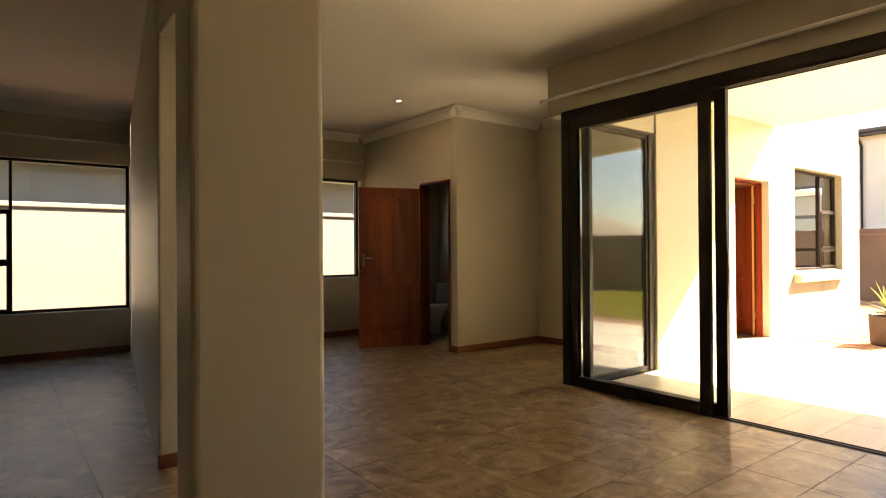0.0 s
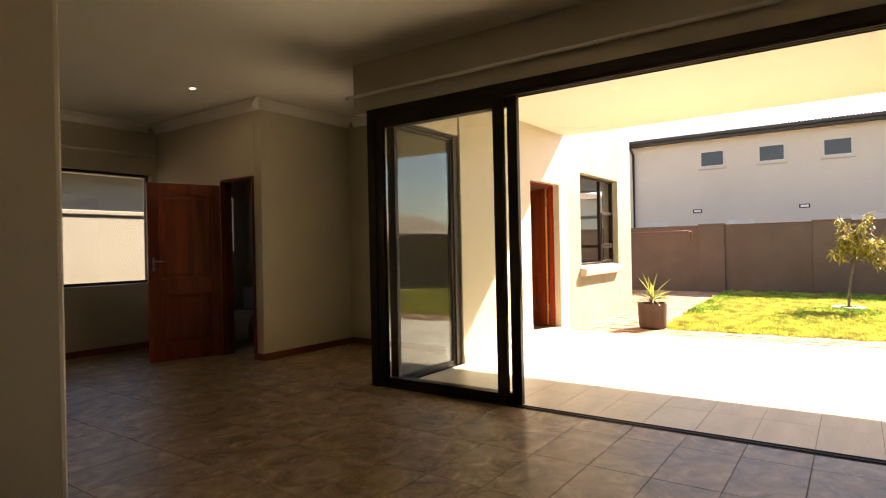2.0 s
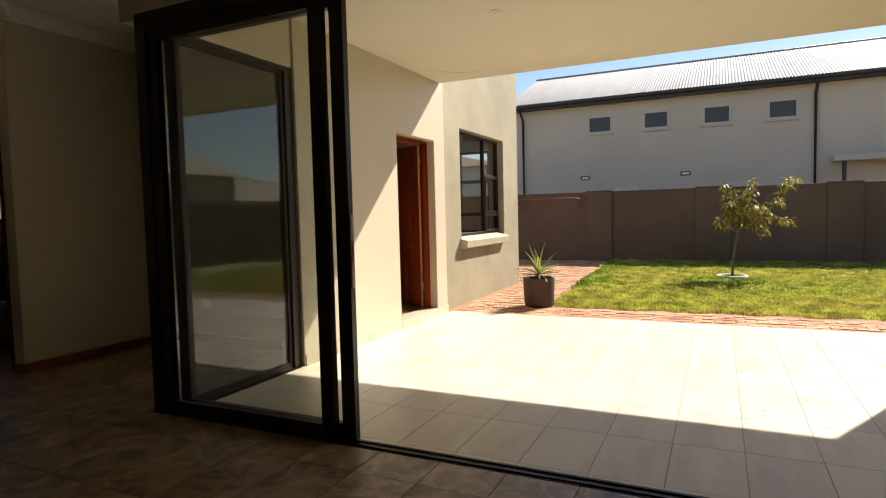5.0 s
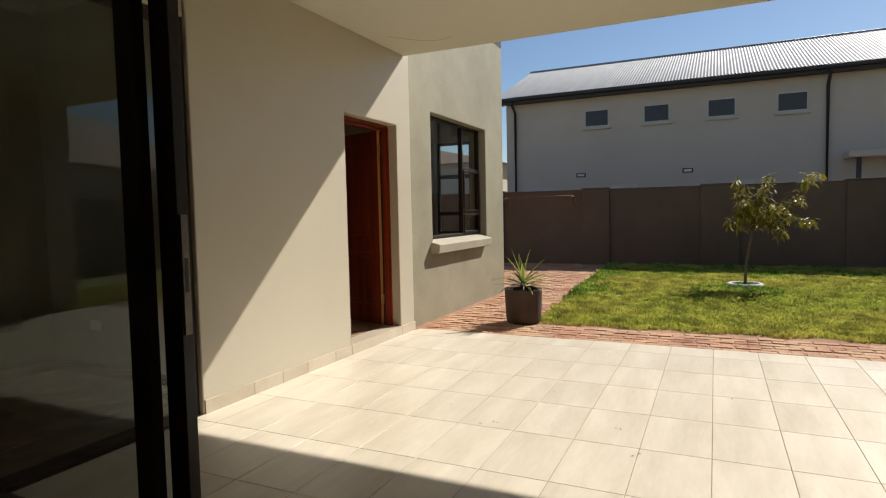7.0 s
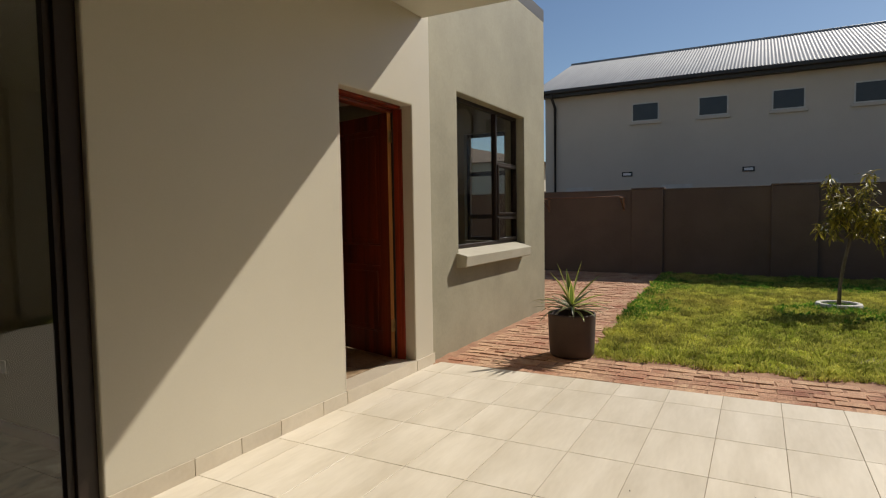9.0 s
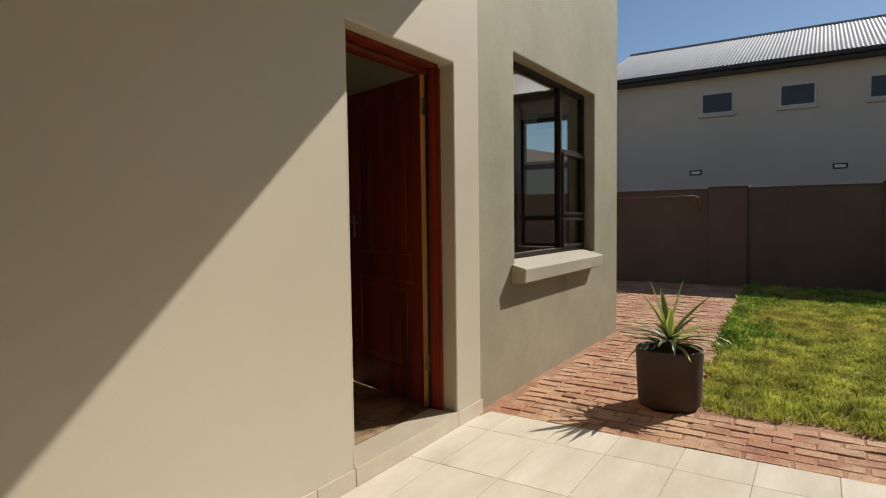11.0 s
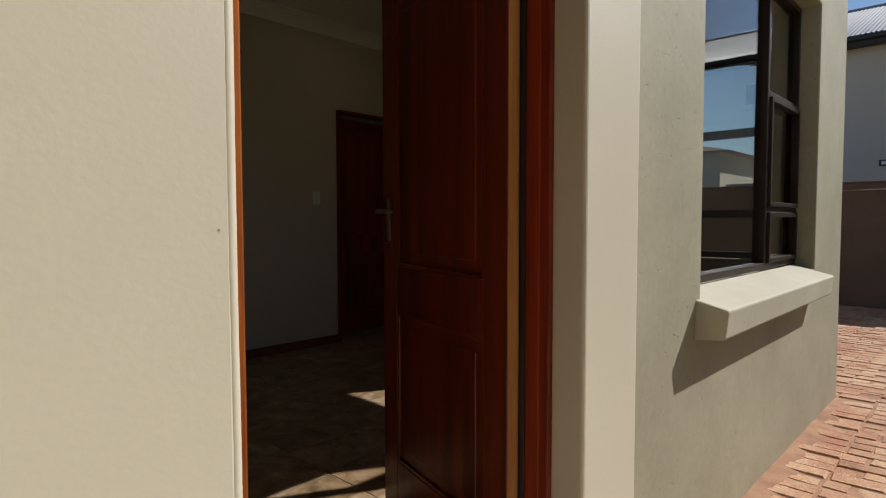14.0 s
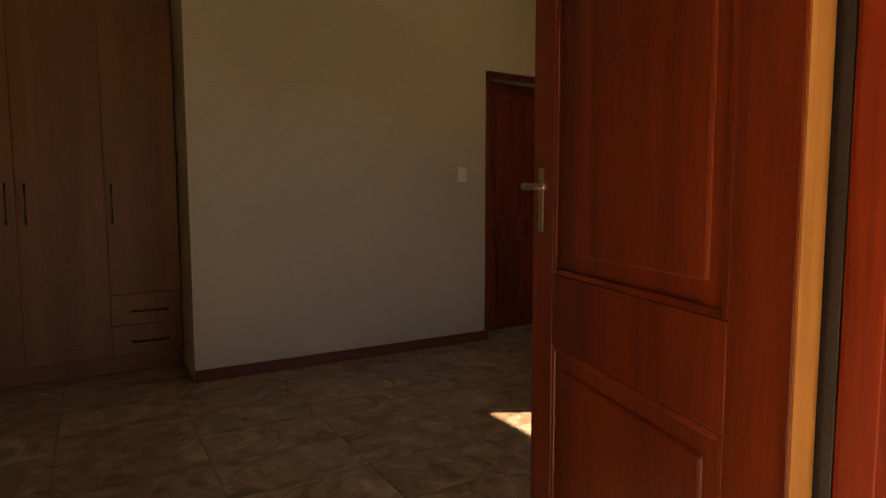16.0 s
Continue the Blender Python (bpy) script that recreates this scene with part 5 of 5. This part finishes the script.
plug = base("wall_plug", (6.704, FACE, 1.194), "small grey plug stuck in the outer wall", "wall plug")
part("plug", add_tube(bmesh.new(), [(6.704, FACE + 0.004, 1.194), (6.704, FACE - 0.0012, 1.194)], 0.002, 10), SKIRT_TILE, plug)
crack = [(7.16 + 0.335 * math.sin(0.55 * a) + 0.008 * noise.noise((a * 2.3, 0, 1)), 3.18 - 0.135 * a + 0.01 * noise.noise((a * 2.9, 4, 1)), 2.9002) for a in [0.2 * k for k in range(20)]]
tagged(tube("plaster_crack", crack, 0.0016, TRIM_AND_SHADE, None, 5), "thin dark crack in the soffit plaster", "crack", kind="structure")

# loose sand drifted against the foot of the bedroom wall
nx, ny = 120, 8
verts, faces = [], []
for i in range(nx + 1):
    x = 7.9 + 3.1 * i / nx
    reach = 0.07 + 0.07 * (0.5 + noise.noise((x * 2.1, 0.3, 0))) + 0.03 * noise.noise((x * 9.0, 1.7, 0))
    for j in range(ny + 1):
        v = j / ny
        verts.append((x, 3.399 - reach * v, 0.018 * (1 - v) ** 1.6 * (0.6 + 0.5 * noise.noise((x * 6.0, v * 2, 3))) - 0.008 * v + 0.004 * noise.noise((x * 30, v * 6, 5))))
for i in range(nx):
    for j in range(ny):
        a = i * (ny + 1) + j
        faces.append((a, a + 1, a + ny + 2, a + ny + 1))
tagged(joined("sand_drift", verts, faces, SAND, True), "orange sand drifted along the foot of the wall", "sand", kind="stuff")

# ---- tiles and bricks, piece by piece ----
SX, SY, JX, JY = 0.577, 0.3435, 3.387, 0.064          # inner tiles and one of their joint crossings
indoor = piece_mesh("tile", SX - 0.004, SY - 0.004, 0.02, 0.0006, TILE_IN)
floor_in, floor_al, floor_pa = bpy.data.objects["floor_living"], bpy.data.objects["floor_alcove"], bpy.data.objects["floor_patio"]
rest_v, rest_f = [], []


def lay(data, parent, x, y, z=0.0, turn=0.0, sx=1.0, sy=1.0):
    ob = new(data.name, data)
    ob.parent = parent
    ob.matrix_basis = Matrix.LocRotScale((x, y, z), Euler((0, 0, turn)), (sx, sy, 1))
    return ob


def slab(store_v, store_f, x0, x1, y0, y1, z):
    k = len(store_v)
    store_v += [(x0, y0, z), (x1, y0, z), (x1, y1, z), (x0, y1, z)]
    store_f.append((k, k + 1, k + 2, k + 3))


count = 0
for i in range(-14, 4):
    for j in range(-13, 24):
        x0, y0 = JX + SX * i, JY + SY * j
        x1, y1 = x0 + SX, y0 + SY
        lim = 3.643 if y0 < 3.4 else 5.315
        low = -4.2
        cx0, cx1, cy0, cy1 = max(x0, low), min(x1, lim), max(y0, -4.2), min(y1, 8.085)
        if cx1 - cx0 < 0.03 or cy1 - cy0 < 0.03:
            continue
        near = 0.0 < x0 and y0 > -1.3 and y1 < 6.2
        if near and count < 300:
            count += 1
            lay(indoor, floor_in, (cx0 + cx1) / 2, (cy0 + cy1) / 2, LIVE, 0.0, (cx1 - cx0) / SX, (cy1 - cy0) / SY)
        else:
            slab(rest_v, rest_f, cx0 + 0.0025, cx1 - 0.0025, cy0 + 0.0025, cy1 - 0.0025, LIVE)
rest = joined("tiles_further_off", rest_v, rest_f, TILE_IN)
rest.parent = floor_in
tagged(rest, "brown marbled floor tiles further off", kind="stuff")

bed_floor = bpy.data.objects["floor_bedroom"]
rest_v, rest_f = [], []
for i in range(-5, 9):
    for j in range(-1, 17):
        x0, x1 = max(6.1 + SX * i, 5.655), min(6.1 + SX * (i + 1), EAST - 0.235)
        y0, y1 = max(3.70 + SY * j, 3.57), min(3.70 + SY * (j + 1), 9.29)
        if x1 - x0 < 0.03 or y1 - y0 < 0.03:
            continue
        if y1 < 7.3:
            lay(indoor, bed_floor, (x0 + x1) / 2, (y0 + y1) / 2, 0.09, 0.0, (x1 - x0) / SX, (y1 - y0) / SY)
        else:
            slab(rest_v, rest_f, x0 + 0.002, x1 - 0.002, y0 + 0.002, y1 - 0.002, 0.09)
rest = joined("tiles_further_off", rest_v, rest_f, TILE_IN)
rest.parent = bed_floor
tagged(rest, "brown marbled floor tiles further off", kind="stuff")

PX, PY, QX, QY = 0.548, 0.346, 6.605, 0.765
outdoor = piece_mesh("tile", PX - 0.004, PY - 0.004, 0.02, 0.0005, TILE_OUT)
for i in range(-6, 4):
    for j in range(-8, 9):
        x0, y0 = max(QX + PX * i, 3.747), max(QY + PY * j, -1.75)
        x1, y1 = min(QX + PX * (i + 1), 8.01), min(QY + PY * (j + 1), FACE)
        if x1 - x0 > 0.03 and y1 - y0 > 0.03:
            lay(outdoor, floor_pa, (x0 + x1) / 2, (y0 + y1) / 2, 0.0, 0.0, (x1 - x0) / PX, (y1 - y0) / PY)

# upright skirting tiles along the patio wall
wall_p = bpy.data.objects["wall_patio"]
for x0, x1 in ((5.05, 5.49), (5.494, 5.79), (5.794, 6.09), (6.094, 6.47), (6.474, 6.72), (7.656, 7.955)):
    ob = box("skirting_tile", x0, x1, FACE - 0.012, FACE - 0.0005, 0.0, 0.09, SKIRT_TILE, wall_p, 0.0015)

# brick paving: soldier rows along the patio, running bond on the way to the garden wall
paving, strip = bpy.data.objects["paving_bed"], bpy.data.objects["paving_bed_strip"]
rng = random.Random(21)
brick_data = [piece_mesh("brick", 0.212, 0.102, 0.05, b, BRICK) for b in (0.005, 0.007, 0.010)]
extra_v, extra_f = [], []


def brick(parent, x, y, turn, laid, long=1.0):
    z, tw = rng.uniform(-0.007, 0.003), turn + rng.gauss(0, 0.045)
    if laid:
        ob = lay(rng.choice(brick_data), parent, x + rng.uniform(-0.006, 0.006), y + rng.uniform(-0.008, 0.008), z, tw, rng.uniform(0.94, 1.01) * long, rng.uniform(0.94, 1.04))
        ob.rotation_euler = (rng.gauss(0, 0.02), rng.gauss(0, 0.012), tw)
    else:
        c, s = math.cos(tw), math.sin(tw)
        k = len(extra_v)
        for px, py, pz in ((-0.104, -0.05, -0.03), (0.104, -0.05, -0.03), (0.104, 0.05, -0.03), (-0.104, 0.05, -0.03), (-0.098, -0.044, 0), (0.098, -0.044, 0), (0.098, 0.044, 0), (-0.098, 0.044, 0)):
            extra_v.append((x + px * c - py * s, y + px * s + py * c, pz + z))
        extra_f.extend([(k + 4, k + 5, k + 6, k + 7)] + [(k + a, k + (a + 1) % 4, k + 4 + (a + 1) % 4, k + 4 + a) for a in range(4)])


laid = 0
for col in range(74):                                   # a header course along the house wall
    x = 8.067 + 0.107 * col
    if x < EAST - 0.02:
        near = x < 10.6
        brick(paving, x, 3.285, math.pi / 2, near)
for col in range(74):                                   # the field, laid across towards the lawn
    x = 8.067 + 0.107 * col
    for row in range(31):
        y = 3.07 - 0.217 * row + (0.108 if col % 2 else 0)
        low = 2.22 + 0.3 * (x - 8.9) / 6.8 if x > 8.66 else -3.6
        if y < low:
            continue
        half = x < EAST and y > 3.1
        near = x < 11.6 and laid < 270 and y > -0.4
        laid += near
        brick(paving if y > 2.2 else strip, x, y - 0.053 if half else y, math.pi / 2, near or (half and x < 12), 0.47 if half else 1.0)
for col in range(49):                                   # and on behind the corner of the house
    x = EAST + 0.1 + 0.107 * col
    for row in range(28):
        if x < 16.2:
            brick(paving, x, 3.29 + 0.217 * row + (0.108 if col % 2 else 0), math.pi / 2, False)
more = joined("bricks_further_off", extra_v, extra_f, BRICK)
more.parent = paving
tagged(more, "red clay paving bricks further off", kind="stuff")
